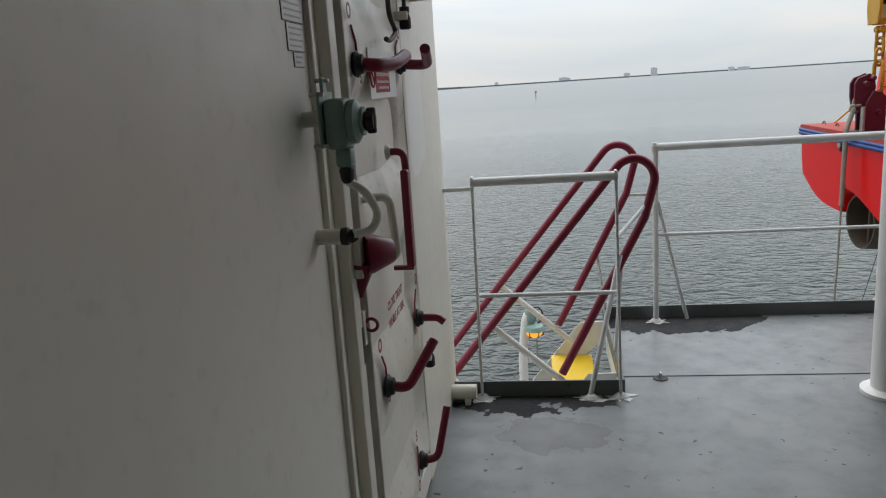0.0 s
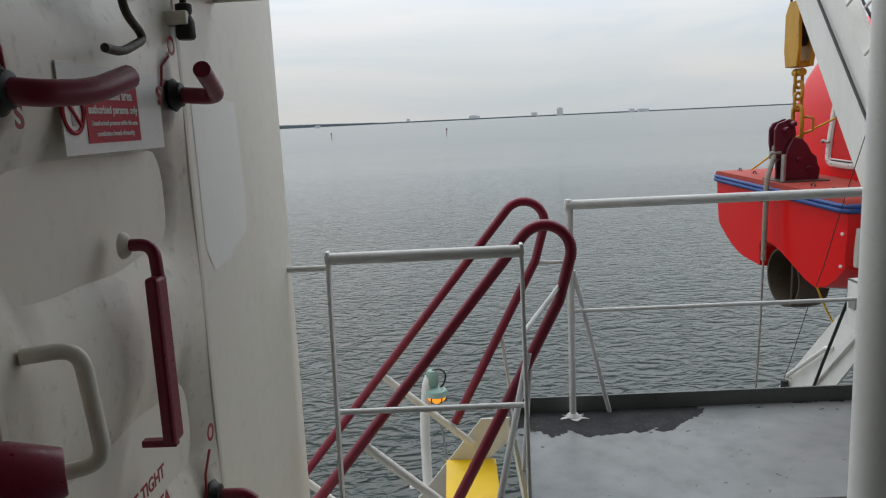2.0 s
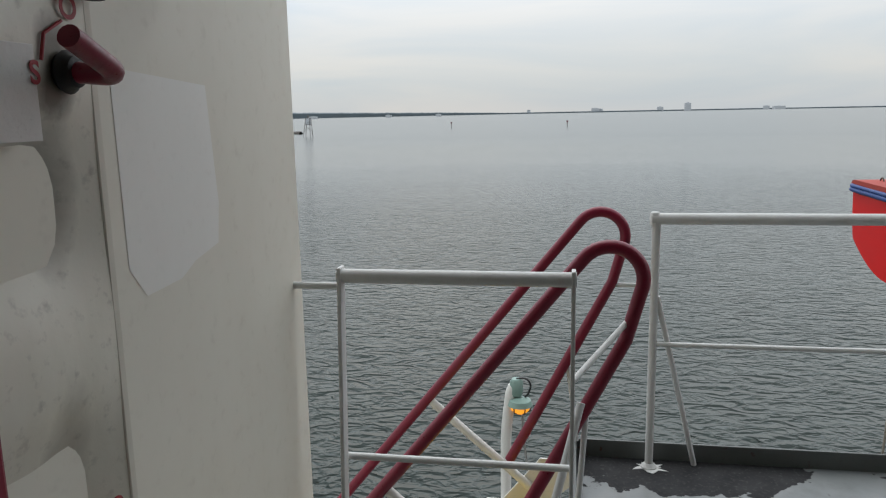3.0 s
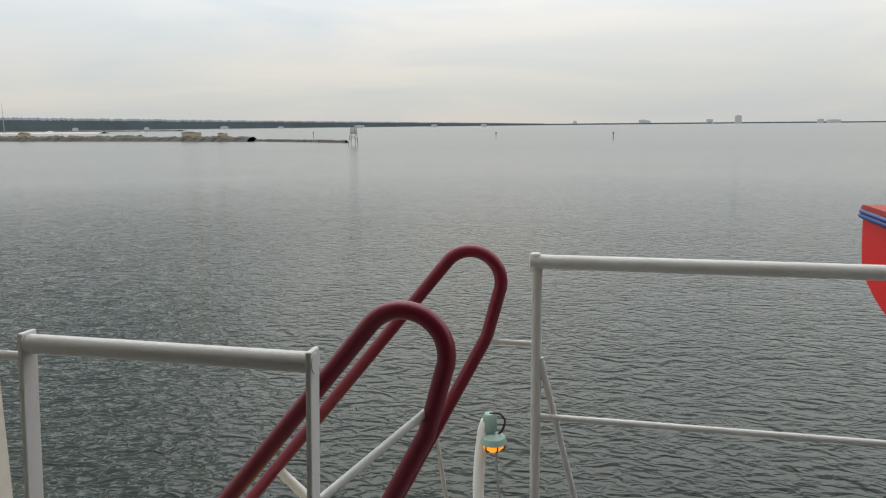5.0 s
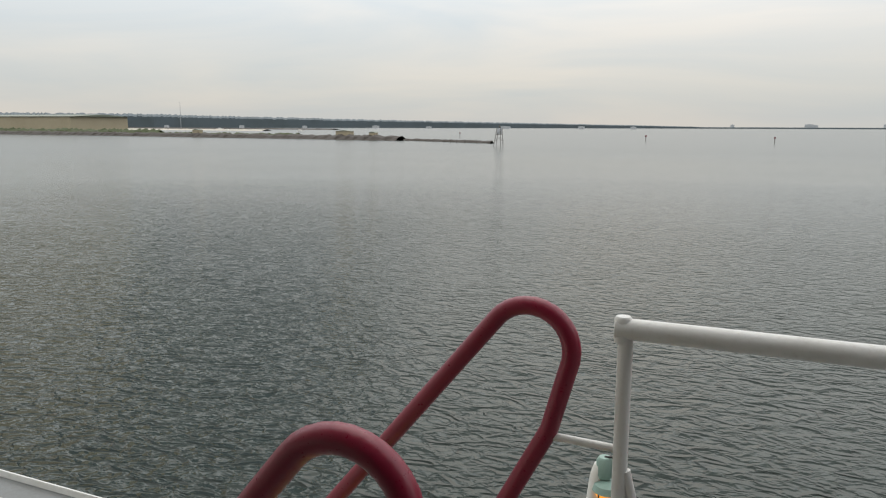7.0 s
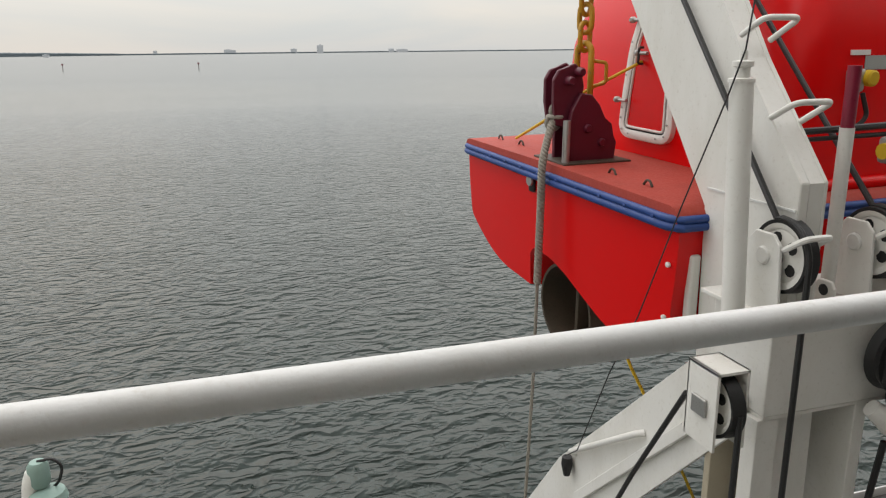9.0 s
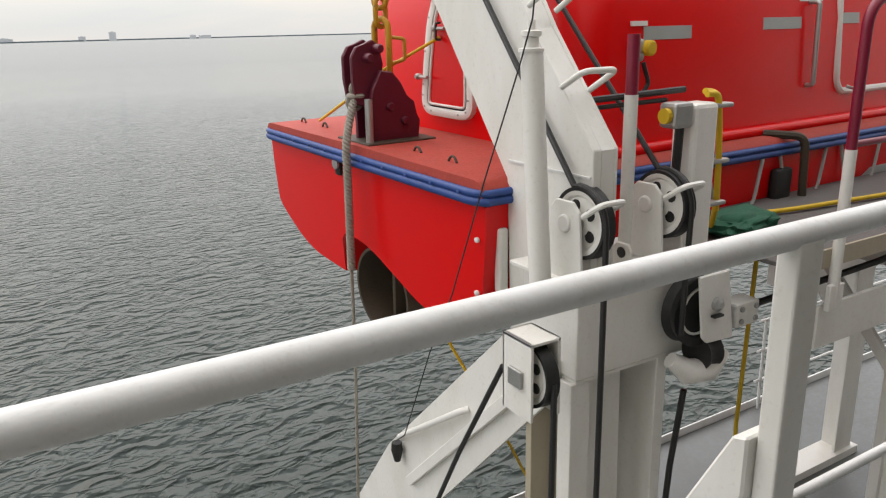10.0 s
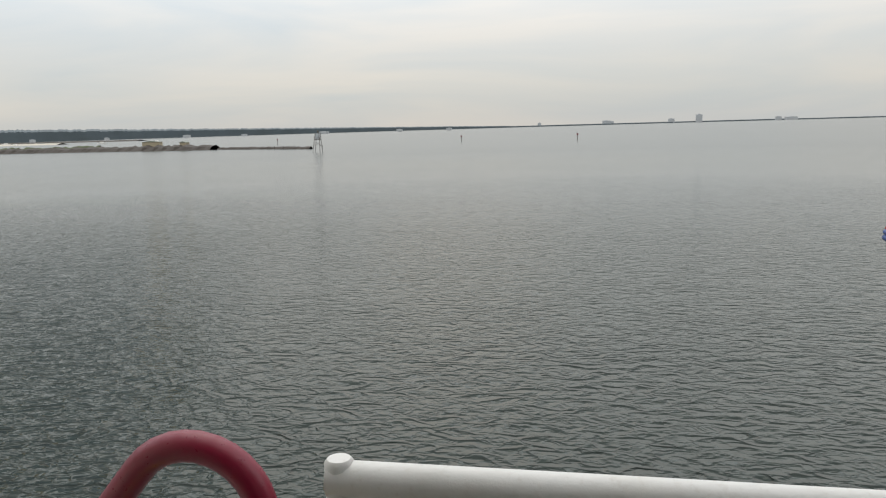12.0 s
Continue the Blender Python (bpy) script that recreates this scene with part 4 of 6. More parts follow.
# flat lug standing out of the wall
lug = thing("wall_lug", (-1.0, -1.6, 1.82), "cream flat steel lug with a hole on the wall", "bracket")
bm = B()
outer = [(-1.12, 1.795), (-0.876, 1.798), (-0.869, 1.805), (-0.869, 1.840), (-0.876, 1.847), (-1.12, 1.852)]
prism(bm, outer, "y", -1.606, -1.594, 0.002)
piece("plate", bm, M_CREAM, lug)
bm = B()
lathe(bm, [(0.014, 0.0), (0.014, 0.0016)], (-0.921, -1.6075, 1.822), "y", 18)
piece("hole_ring", bm, M_BLACK, lug)

# ---- switch box, conduit and horn beside the door ----
sw = thing("switch_box", (-1.04, -2.90, 1.40), "pale green cast switch box with a black knob", "switch")
bm = B()
tube(bm, [(XW, -2.905, 1.415), (-1.083, -2.905, 1.415)], 0.017, 16)
piece("stub_pipe", bm, M_CREAM, sw, "cream stub pipe", smooth=True)
bm = B()
box(bm, (-1.086, -2.955, 1.355), (-1.079, -2.855, 1.470), 0.003)
box(bm, (-1.086, -2.920, 1.465), (-1.079, -2.890, 1.500), 0.003)
piece("back_plate", bm, M_AQUA, sw)
bm = B()
box(bm, (-1.079, -2.945, 1.350), (-1.030, -2.862, 1.455), 0.012)
box(bm, (-1.066, -2.925, 1.310), (-1.030, -2.885, 1.352), 0.008)
piece("body", bm, M_AQUA, sw, smooth=True)
bm = B()
lathe(bm, [(0.046, 0.0), (0.046, 0.014), (0.036, 0.020), (0.030, 0.024), (0.030, 0.03)], (-1.030, -2.904, 1.405), "x", 26)
piece("cover", bm, M_AQUA, sw, smooth=True)
bm = B()
lathe(bm, [(0.020, 0.0), (0.022, 0.004), (0.020, 0.020)], (-0.999, -2.904, 1.405), "x", 18)
box(bm, (-0.995, -2.911, 1.378), (-0.976, -2.897, 1.432), 0.004)
piece("knob", bm, M_BLACK, sw, "black turning knob")
for y, z in ((-2.95, 1.36), (-2.95, 1.465), (-2.86, 1.36), (-2.905, 1.493)):
    bm = B()
    tube(bm, [(-1.100, y, z), (-1.070, y, z)], 0.0045, 8)
    piece("bolt", bm, M_STEEL, sw)
bm = B()
lathe(bm, [(0.014, 0.0), (0.017, -0.006), (0.014, -0.026), (0.009, -0.034)], (-1.048, -2.905, 1.310), "z", 14)
piece("gland", bm, M_BLACK, sw, "black cable gland", smooth=True)
bm = B()
tube(bm, rounded([(-1.048, -2.905, 1.28), (-1.015, -2.885, 1.255), (-0.995, -2.865, 1.20), (-1.01, -2.875, 1.165), (-1.045, -2.905, 1.165)], 0.05, 8), 0.0095, 12)
piece("cable", bm, M_CREAM, sw, "cream painted cable", smooth=True)

con = thing("conduit_stub", (-1.10, -2.913, 1.172), "cream conduit stub with a black cable gland", "pipe")
bm = B()
tube(bm, [(XW, -2.913, 1.172), (-1.068, -2.913, 1.172)], 0.0175, 18)
piece("pipe", bm, M_CREAM, con, smooth=True)
bm = B()
lathe(bm, [(0.0185, -0.008), (0.0195, 0.0), (0.0195, 0.008), (0.015, 0.010), (0.015, 0.018), (0.009, 0.028)], (-1.068, -2.913, 1.172), "x", 18)
piece("gland", bm, M_BLACK, con, "black cable gland", smooth=True)

horn = thing("alarm_horn", (-1.09, -2.72, 1.08), "dark red cone-shaped alarm horn on the door frame", "horn")
bm = B()
a, b = Vector((-1.075, -2.735, 1.085)), Vector((-1.012, -2.70, 1.085))
tube(bm, [a, a + (b - a) * 0.25, b, b + (b - a) * 0.03], [0.052, 0.050, 0.030, 0.028], 20)
piece("cone", bm, M_DARKRED, horn, smooth=True)
bm = B()
tube(bm, [a + Vector((-0.012, 0, -0.02)), Vector((-1.095, -2.735, 0.975))], [0.040, 0.006], 14)
piece("tail", bm, M_DARKRED, horn, smooth=True)
bm = B()
box(bm, (-1.11, -2.77, 1.03), (-1.075, -2.715, 1.14), 0.004)
piece("bracket", bm, M_CREAM, horn)
hasp = thing("hasp", (-1.095, -2.69, 0.90), "steel hasp plate with a small red ring", "hasp")
bm = B()
box(bm, (-1.10, -2.715, 0.845), (-1.085, -2.69, 0.935), 0.003)
piece("plate", bm, M_CREAM, hasp)
bm = B()
tube(bm, ring_points((-1.072, -2.69, 0.895), "y", 0.016, 18), 0.0045, 8, closed=True)
piece("ring", bm, M_DARKRED, hasp, "small red ring", smooth=True)
bm = B()
box(bm, (-1.105, -2.73, 0.80), (-1.088, -2.70, 0.90), 0.003)
piece("catch", bm, M_BLACK, hasp, "black catch")


for ob, dx in ((sw, -0.017), (con, -0.017), (horn, -0.022), (hasp, -0.028)):
    ob.location.x += dx
sw.location.z += 0.014
sw.location.y -= 0.02
horn.location.y += 0.025


def notice(y0, y1, z0, z1, mat_lines):
    t = thing("notice_plate", (XW, (y0 + y1) / 2, z0), "small pale notice plate on the cream wall", "plate", "notice plates by the door")
    bm = B()
    box(bm, (XW, y0 - 0.0015, z0 - 0.0015), (XW + 0.0012, y1 + 0.0015, z1 + 0.0015))
    piece("backing", bm, M_BLACK, t, "dark edge")
    bm = B()
    box(bm, (XW + 0.0012, y0, z0), (XW + 0.0026, y1, z1), 0.0005)
    piece("plate", bm, M_SIGNWHITE, t)
    n = max(2, int((z1 - z0) / 0.013))
    for i in range(n):
        z = z1 - (i + 0.8) * (z1 - z0) / (n + 0.6)
        bm = B()
        box(bm, (XW + 0.0028, y0 + 0.010, z - 0.002), (XW + 0.0032, y1 - 0.010 - 0.012 * (i % 2), z + 0.002))
        piece("text_bar", bm, mat_lines, t)


notice(-3.005, -2.872, 1.628, 1.760, M_INK)
notice(-2.985, -2.878, 1.570, 1.624, M_INK)
notice(-2.955, -2.892, 1.538, 1.566, M_INK)


# ---- lifeboat ----
BOAT = Matrix.Translation((2.19, 2.95, 0.028)) @ Matrix.Rotation(radians(3.2), 4, "Z") @ Matrix.Rotation(radians(1.35), 4, "X") @ Matrix.Diagonal((1, 1.113, 1, 1))


def boat_piece(name, bm, mat, parent, label="", smooth=True):
    bmesh.ops.transform(bm, matrix=BOAT, verts=bm.verts)
    return piece(name, bm, mat, parent, label, smooth)


def half_beam(u):
    """Half width at the gunwale, u metres forward of the transom."""
    if u < 4.2:
        return 1.03 + 0.06 * math.sin(min(u, 3.0) / 3.0 * math.pi / 2)
    return 1.09 * math.sqrt(max(0.0, 1 - ((u - 4.2) / 3.1) ** 2)) + 0.001


def hull_sections():
    us = [0, 0.05, 0.2, 0.45, 0.7, 1.0, 1.5, 2.2, 3.0, 4.0, 5.0, 6.0, 6.7, 7.2]
    n = 84
    rows = []
    for u in us:
        hb = half_beam(u)
        zk = -0.02 - 0.48 * min(1.0, u / 2.4) + (0.5 * max(0.0, (u - 5.2) / 2.0) ** 2)
        zc = 0.03 - 0.10 * min(1.0, u / 2.0) + (0.3 * max(0.0, (u - 5.2) / 2.0) ** 2)
        row = []
        for i in range(n + 1):
            s = i / n
            # from the outer gunwale down, across the bottom and up the inner side
            if s < 0.22:
                k = s / 0.22
                v, z = hb - 0.035 * k ** 2, 0.68 + (zc + 0.25 - 0.68) * k
            elif s > 0.78:
                k = (1 - s) / 0.22
                v, z = -(hb - 0.035 * k ** 2), 0.68 + (zc + 0.25 - 0.68) * k
            else:
                k = (s - 0.22) / 0.56 * 2 - 1
                v = -(hb - 0.035) * k
                w = abs(k)
                bot = zk + (zc - zk) * min(1.0, w * 1.15)
                z = bot + 0.25 * max(0.0, (w - 0.5) / 0.5) ** 2.2
                # propeller tunnel in the after bottom
                depth = max(0.0, 1 - u / 1.3)
                z += 1.04 * depth * float(np.interp(v, (-0.60, -0.45, -0.30, -0.15, -0.02, 0.15, 0.21, 0.245), (0, 0.05, 0.13, 0.21, 0.26, 0.27, 0.22, 0)))
            slope = 0.13 * max(0.0, 0.30 - 0.05 * v - z) * max(0.0, 1 - u / 0.8)     # the transom kicks forward below a crease
            row.append((u + 0.03 * max(0.0, 0.68 - z) + slope, v, z))
        rows.append(row)
    return rows


def lifeboat():
    t = thing("lifeboat", (2.19, 2.945, 0.0), "enclosed red fibreglass lifeboat with a blue fender", "lifeboat")
    bm = B()
    rows = [[bm.verts.new(p) for p in row] for row in hull_sections()]
    for a, b in zip(rows, rows[1:]):
        for i in range(len(a) - 1):
            bm.faces.new((a[i], b[i], b[i + 1], a[i + 1]))
    bm.faces.new(rows[0])
    hull = boat_piece("hull", bm, M_BOAT, t, "glossy red hull with a propeller tunnel")
    # side deck and after deck with a rounded lip
    us = [0.0, 0.3, 0.8, 1.4, 2.0, 2.8, 3.6, 4.4, 5.2, 6.0, 6.7, 7.1]
    bm = B()
    prof = [(0.985, 0.678), (1.03, 0.70), (1.035, 0.755), (1.015, 0.782), (0.98, 0.790), (0.0, 0.797)]
    grid = []
    for u in us:
        k = half_beam(u) / 1.03
        g = [bm.verts.new((u - (0.02 if u == 0 else 0), v * k, z)) for v, z in prof]
        g += [bm.verts.new((u - (0.02 if u == 0 else 0), -v * k, z)) for v, z in reversed(prof[:-1])]
        grid.append(g)
    for a, b in zip(grid, grid[1:]):
        for i in range(len(a) - 1):
            bm.faces.new((a[i], b[i], b[i + 1], a[i + 1]))
    bm.faces.new(grid[0])
    boat_piece("side_deck", bm, M_BOATDECK, t, "faded red after deck")
    # blue fender round the gunwale
    line = [(u, -half_beam(u) - 0.012, 0.722) for u in reversed(us)] + [(-0.028, -1.0, 0.722), (-0.034, -0.96, 0.722), (-0.034, 0.96, 0.722), (-0.028, 1.0, 0.722)] + [(u, half_beam(u) + 0.012, 0.722) for u in us]
    for dz, r in ((-0.016, 0.020), (0.017, 0.017)):
        bm = B()
        tube(bm, [(x, y, z + dz) for x, y, z in line], r, 12)
        boat_piece("fender", bm, M_BLUE, t, "blue rubber fender strip")
    for v in [-0.93 + 0.19 * i for i in range(10)]:
        bm = B()
        lathe(bm, [(0.008, 0.0), (0.008, -0.004), (0.004, -0.006)], (-0.058, v, 0.735), "x", 8)
        boat_piece("fender_bolt", bm, M_BLUE, t)
    # canopy: slices that draw in towards the roof, its after face raked
    slices = ((0.785, 0.63, 0.955, 0.15), (0.95, 0.63, 0.95, 0.15), (1.15, 0.635, 0.94, 0.16), (1.40, 0.65, 0.925, 0.17), (1.65, 0.71, 0.885, 0.19), (1.90, 0.82, 0.82, 0.23), (2.10, 0.96, 0.72, 0.26), (2.28, 1.20, 0.56, 0.26), (2.40, 1.55, 0.34, 0.2), (2.44, 1.8, 0.12, 0.08))
    bm = B()
    loops = []
    for z, ua, w, rc in slices:
        ub = 6.6 - (z - 0.785) * 1.0
        pts = []
        for cx, cy, a0 in ((ub - rc, w - rc, 0), (ua + rc, w - rc, 90), (ua + rc, -w + rc, 180), (ub - rc, -w + rc, 270)):
            for i in range(9):
                a = radians(a0 + 90 * i / 8)
                pts.append((cx + rc * math.cos(a), cy + rc * math.sin(a), z))
        # the after face bows outwards
        loops.append([bm.verts.new((x - (0.02 * (1 - (y / w) ** 2) if x < ua + rc * 0.999 else 0), y, z)) for x, y, z in pts])
    for a, b in zip(loops, loops[1:]):
        n = len(a)
        for i in range(n):
            bm.faces.new((a[i], a[(i + 1) % n], b[(i + 1) % n], b[i]))
    bm.faces.new(loops[-1])
    bmesh.ops.triangulate(bm, faces=[f for f in bm.faces if len(f.verts) > 4])
    canopy = boat_piece("canopy", bm, M_BOAT, t, "glossy red canopy")
    # knee between deck and canopy
    bm = B()
    tube(bm, [(0.40, -0.955, 0.80), (0.42, -0.98, 0.81), (6.3, -0.985, 0.81)], 0.03, 10)
    boat_piece("canopy_ledge", bm, M_BOAT, t)

    # hatch in the after face
    def aft(y, z):
        zs, au = [s[0] for s in slices], [s[1] for s in slices]
        return Vector((float(np.interp(z, zs, au)) - 0.021, y, z))

    corners = [aft(0.225, 0.885), aft(-0.235, 0.885), aft(-0.20, 1.72), aft(0.165, 1.72)]
    loop = []
    for i in range(4):
        p, a, b = corners[i], corners[i - 1], corners[(i + 1) % 4]
        s, e = p + (a - p).normalized() * 0.11, p + (b - p).normalized() * 0.11
        for j in range(7):
            k = j / 6
            loop.append((1 - k) ** 2 * s + 2 * k * (1 - k) * p + k * k * e)
    mid = sum(corners, Vector()) / 4
    # long sides follow the curve of the canopy
    fine = []
    for i, p in enumerate(loop):
        q = loop[(i + 1) % len(loop)]
        k = max(1, int((q - p).length / 0.06))
        fine += [aft(*(p.lerp(q, j / k)).yz) for j in range(k)]
    loop = fine

    def inset(d):
        """The loop drawn in by d metres."""
        out = []
        for i, p in enumerate(loop):
            a = (loop[(i + 1) % len(loop)] - loop[i - 1]).normalized()
            w = Vector((1, 0, 0)).cross(a)
            e = p + w * (d if w.dot(mid - p) > 0 else -d)
            out.append(aft(e.y, e.z))
        return out

    def band(d0, d1, x0, x1):
        bm = B()
        lines = [[q + Vector((x, 0, 0)) for q in inset(d)] for d, x in ((d0, x0), (d0, x1 + 0.004), (d0 + 0.005, x1), (d1 - 0.005, x1), (d1, x1 + 0.004), (d1, x0))]
        vs = [[bm.verts.new(q) for q in ln] for ln in lines]
        n = len(loop)
        for a, b in zip(vs, vs[1:]):
            for i in range(n):
                bm.faces.new((a[i], a[(i + 1) % n], b[(i + 1) % n], b[i]))
        return bm

    hatch = boat_piece("hatch", band(0.0, 0.048, 0.02, -0.020), M_WHITE, t, "red hatch in a white rounded frame")
    boat_piece("gasket", band(0.049, 0.058, 0.02, -0.012), M_BLACK, hatch, "dark rubber gasket")
    boat_piece("rim", band(0.059, 0.072, 0.02, -0.020), M_WHITE, hatch)
    bm = B()
    bm.faces.new([bm.verts.new(p + Vector((-0.008, 0, 0.0))) for p in inset(0.070)])
    boat_piece("panel", bm, M_BOAT, hatch, "glossy red hatch panel", smooth=False)
    loop = inset(0.024)
    for i in range(0, len(loop), 3):
        bm = B()
        lathe(bm, [(0.006, 0), (0.006, -0.004)], loop[i] + Vector((-0.026, 0, 0.004)), "x", 6)
        boat_piece("screw", bm, M_STEEL, hatch)
    for y, z in ((0.20, 1.10), (0.06, 1.37), (0.17, 1.55)):
        p = aft(y, z)
        bm = B()
        tube(bm, [p + Vector((0.0, 0.05, 0)), p + Vector((-0.04, 0.02, 0.0)), p + Vector((-0.045, -0.07, 0.0))], 0.010, 8)
        lathe(bm, [(0.018, 0.0), (0.018, -0.02), (0.01, -0.03)], p + Vector((-0.03, 0.02, 0)), "x", 12)
        boat_piece("dog", bm, M_STEEL, hatch, "steel hatch dog")
    bm = B()
    a = aft(0.06, 1.40) + Vector((-0.02, 0, 0))
    tube(bm, rounded([a, a + Vector((-0.03, 0, 0)), a + Vector((-0.03, 0, -0.09)), a + Vector((0, 0, -0.09))], 0.02), 0.007, 8)
    boat_piece("handle", bm, M_BLACK, hatch)

    # propeller nozzle, propeller and skeg
    bm = B()
    c = Vector((0.21, -0.09, -0.03))
    prof = ((0.255, -0.13), (0.268, 0.0), (0.255, 0.13), (0.235, 0.13), (0.225, 0.0), (0.238, -0.13))
    rings = [[bm.verts.new(p) for p in ring_points(c + Vector((h, 0, 0)), "x", r, 36)] for r, h in prof]
    for a, b in zip(rings, rings[1:] + rings[:1]):
        for j in range(36):
            bm.faces.new((a[j], a[(j + 1) % 36], b[(j + 1) % 36], b[j]))
    boat_piece("nozzle", bm, M_BRONZE, t, "dark brown propeller nozzle ring")
    bm = B()
    box(bm, (0.16, -0.105, -0.30), (0.30, -0.075, 0.22), 0.008)
    boat_piece("rudder", bm, M_BRONZE, t)
    bm = B()
    tube(bm, [(0.35, -0.12, -0.04), (1.2, -0.05, 0.0)], 0.035, 12)
    boat_piece("shaft", bm, M_BRONZE, t)
    for i in range(3):
        bm = B()
        q = Matrix.Translation((0.36, -0.09, -0.03)) @ Matrix.Rotation(radians(120 * i + 25), 4, "X") @ Matrix.Rotation(radians(28), 4, "Z")
        prism(bm, [(-0.03, 0.02), (0.03, 0.02), (0.07, 0.13), (0.05, 0.20), (-0.05, 0.20), (-0.07, 0.13)], "x", -0.006, 0.006)
        bmesh.ops.transform(bm, matrix=q, verts=bm.verts)
        boat_piece("propeller_blade", bm, M_GREEN, t)

    # transom fittings
    bm = B()
    box(bm, (-0.02, 0.125, 0.60), (0.0, 0.185, 0.71), 0.012)
    vent = boat_piece("vent", bm, M_BLACK, t, "black transom fitting")
    bm = B()
    lathe(bm, [(0.03, 0.0), (0.03, -0.012), (0.015, -0.014)], (-0.02, 0.155, 0.665), "x", 14)
    boat_piece("vent_ring", bm, M_STEEL, vent)
    for v, z in ((-0.985, 0.53), (-0.985, 0.29)):
        bm = B()
        lathe(bm, [(0.012, 0.0), (0.012, -0.01), (0.006, -0.014)], (0.0, v, z), "x", 10)
        boat_piece("bolt", bm, M_SIGNWHITE, t)
    # eyes on the after deck
    for u, v in ((0.14, -0.37), (0.13, -0.655), (0.16, 0.60), (0.15, 0.86)):
        bm = B()
        tube(bm, rounded([(u, v - 0.03, 0.795), (u, v - 0.012, 0.82), (u, v + 0.012, 0.82), (u, v + 0.03, 0.795)], 0.012), 0.006, 8)
        boat_piece("deck_eye", bm, M_BRONZE, t)
    # reflective tape and side fittings on the inner side
    side = -0.935

    def tape(u0, u1, z, h=0.062, mat=M_STRIPE, name="reflective_tape", d=0.0):
        bm = B()
        lo, hi = (-float(np.interp(q, [s[0] for s in slices], [s[2] for s in slices])) - 0.003 - d for q in (z - h / 2, z + h / 2))
        bm2 = [(u0, lo, z - h / 2), (u1, lo, z - h / 2), (u1, hi, z + h / 2), (u0, hi, z + h / 2)]
        vs = [bm.verts.new(p) for p in bm2]
        vs2 = [bm.verts.new((p[0], p[1] + 0.02, p[2])) for p in bm2]
        bm.faces.new(vs)
        for i in range(4):
            bm.faces.new((vs[i], vs[(i + 1) % 4], vs2[(i + 1) % 4], vs2[i]))
        return boat_piece(name, bm, mat, t, "grey reflective tape" if mat is M_STRIPE else "", smooth=False)

    tape(1.02, 1.37, 1.35)
    tape(1.97, 2.33, 1.38)
    tape(2.75, 2.95, 1.40)
    tape(0.93, 1.04, 1.395, 0.022, M_SIGNWHITE, "label_plate", 0.006)
    tape(2.32, 2.55, 1.58, 0.17, M_SIGNWHITE, "notice_plate", 0.0)
    bm = B()
    box(bm, (2.36, -0.915, 1.565), (2.50, -0.90, 1.59))
    boat_piece("text_bar", bm, M_STENCIL, t, smooth=False)
    # grab bar beside the side door
    bm = B()
    tube(bm, rounded([(2.42, -0.92, 1.03), (2.42, -0.985, 1.03), (2.42, -0.965, 1.49), (2.42, -0.90, 1.49)], 0.02), 0.013, 10)
    boat_piece("grab_bar", bm, M_STEEL, t, "steel grab bar")
    # side door frame
    lp = []
    for cx, cz, a0 in ((3.65, 1.08, 270), (3.65, 1.62, 0), (2.84, 1.62, 90), (2.84, 1.08, 180)):
        for i in range(6):
            a = radians(a0 + 90 * i / 5)
            z = cz + 0.11 * math.sin(a)
            w = -0.948 + max(0.0, (z - 1.15)) * 0.10
            lp.append((cx + 0.11 * math.cos(a), w, z))
    bm = B()
    tube(bm, lp, 0.022, 8, closed=True)
    sd = boat_piece("side_door", bm, M_WHITE, t, "side door in a white rounded frame")
    bm = B()
    tube(bm, [(2.84, -0.965, 1.00), (2.84, -1.02, 0.985), (2.90, -1.03, 1.05)], 0.011, 8)
    boat_piece("dog", bm, M_STEEL, sd)
    # socket with a yellow cap
    bm = B()
    box(bm, (0.915, -0.975, 1.22), (0.99, -0.91, 1.33), 0.02)
    sk = boat_piece("power_socket", bm, M_STEEL, t, "grey power socket with a yellow cap")
    bm = B()
    lathe(bm, [(0.036, 0.0), (0.036, -0.03), (0.028, -0.036)], (1.0, -0.965, 1.285), "y", 16)
    boat_piece("cap", bm, M_HOSE, sk)
    bm = B()
    tube(bm, rounded([(0.98, -0.97, 1.22), (1.01, -0.985, 1.12), (0.97, -0.985, 1.08), (0.92, -0.98, 1.07)], 0.03), 0.010, 8)
    boat_piece("lead", bm, M_BLACK, sk)
    # skates and grab lines along the side
    bm = B()
    tube(bm, [(0.2, -1.005, 0.55), (0.2, -1.06, 0.55), (0.2, -1.06, 0.15)], 0.03, 8)
    boat_piece("skate", bm, M_BLACK, t)
    bm = B()
    box(bm, (1.92, -1.13, 0.30), (2.07, -1.075, 0.62), 0.02)
    boat_piece("fender_pad", bm, M_BLACK, t, "black rubber pad")
    bm = B()
    tube(bm, rounded([(1.95, -1.0, 0.80), (2.10, -1.15, 0.79), (2.12, -1.16, 0.45)], 0.06), 0.022, 8)
    boat_piece("strap_hook", bm, M_BRONZE, t)
    for i in range(6):
        u = 1.35 + 0.62 * i
        bm = B()
        tube(bm, rounded([(u, -1.10, 0.69), (u + 0.10, -1.115, 0.36), (u + 0.38, -1.115, 0.40), (u + 0.46, -1.10, 0.69)], 0.12), 0.009, 8)
        boat_piece("grab_line", bm, M_STRIPE, t)
    # handrail on the canopy roof
    bm = B()
    tube(bm, rounded([(1.25, -0.70, 1.86), (1.25, -0.78, 1.90), (4.5, -0.78, 1.93), (4.5, -0.70, 1.9)], 0.05), 0.013, 8)
    boat_piece("roof_rail", bm, M_STEEL, t)

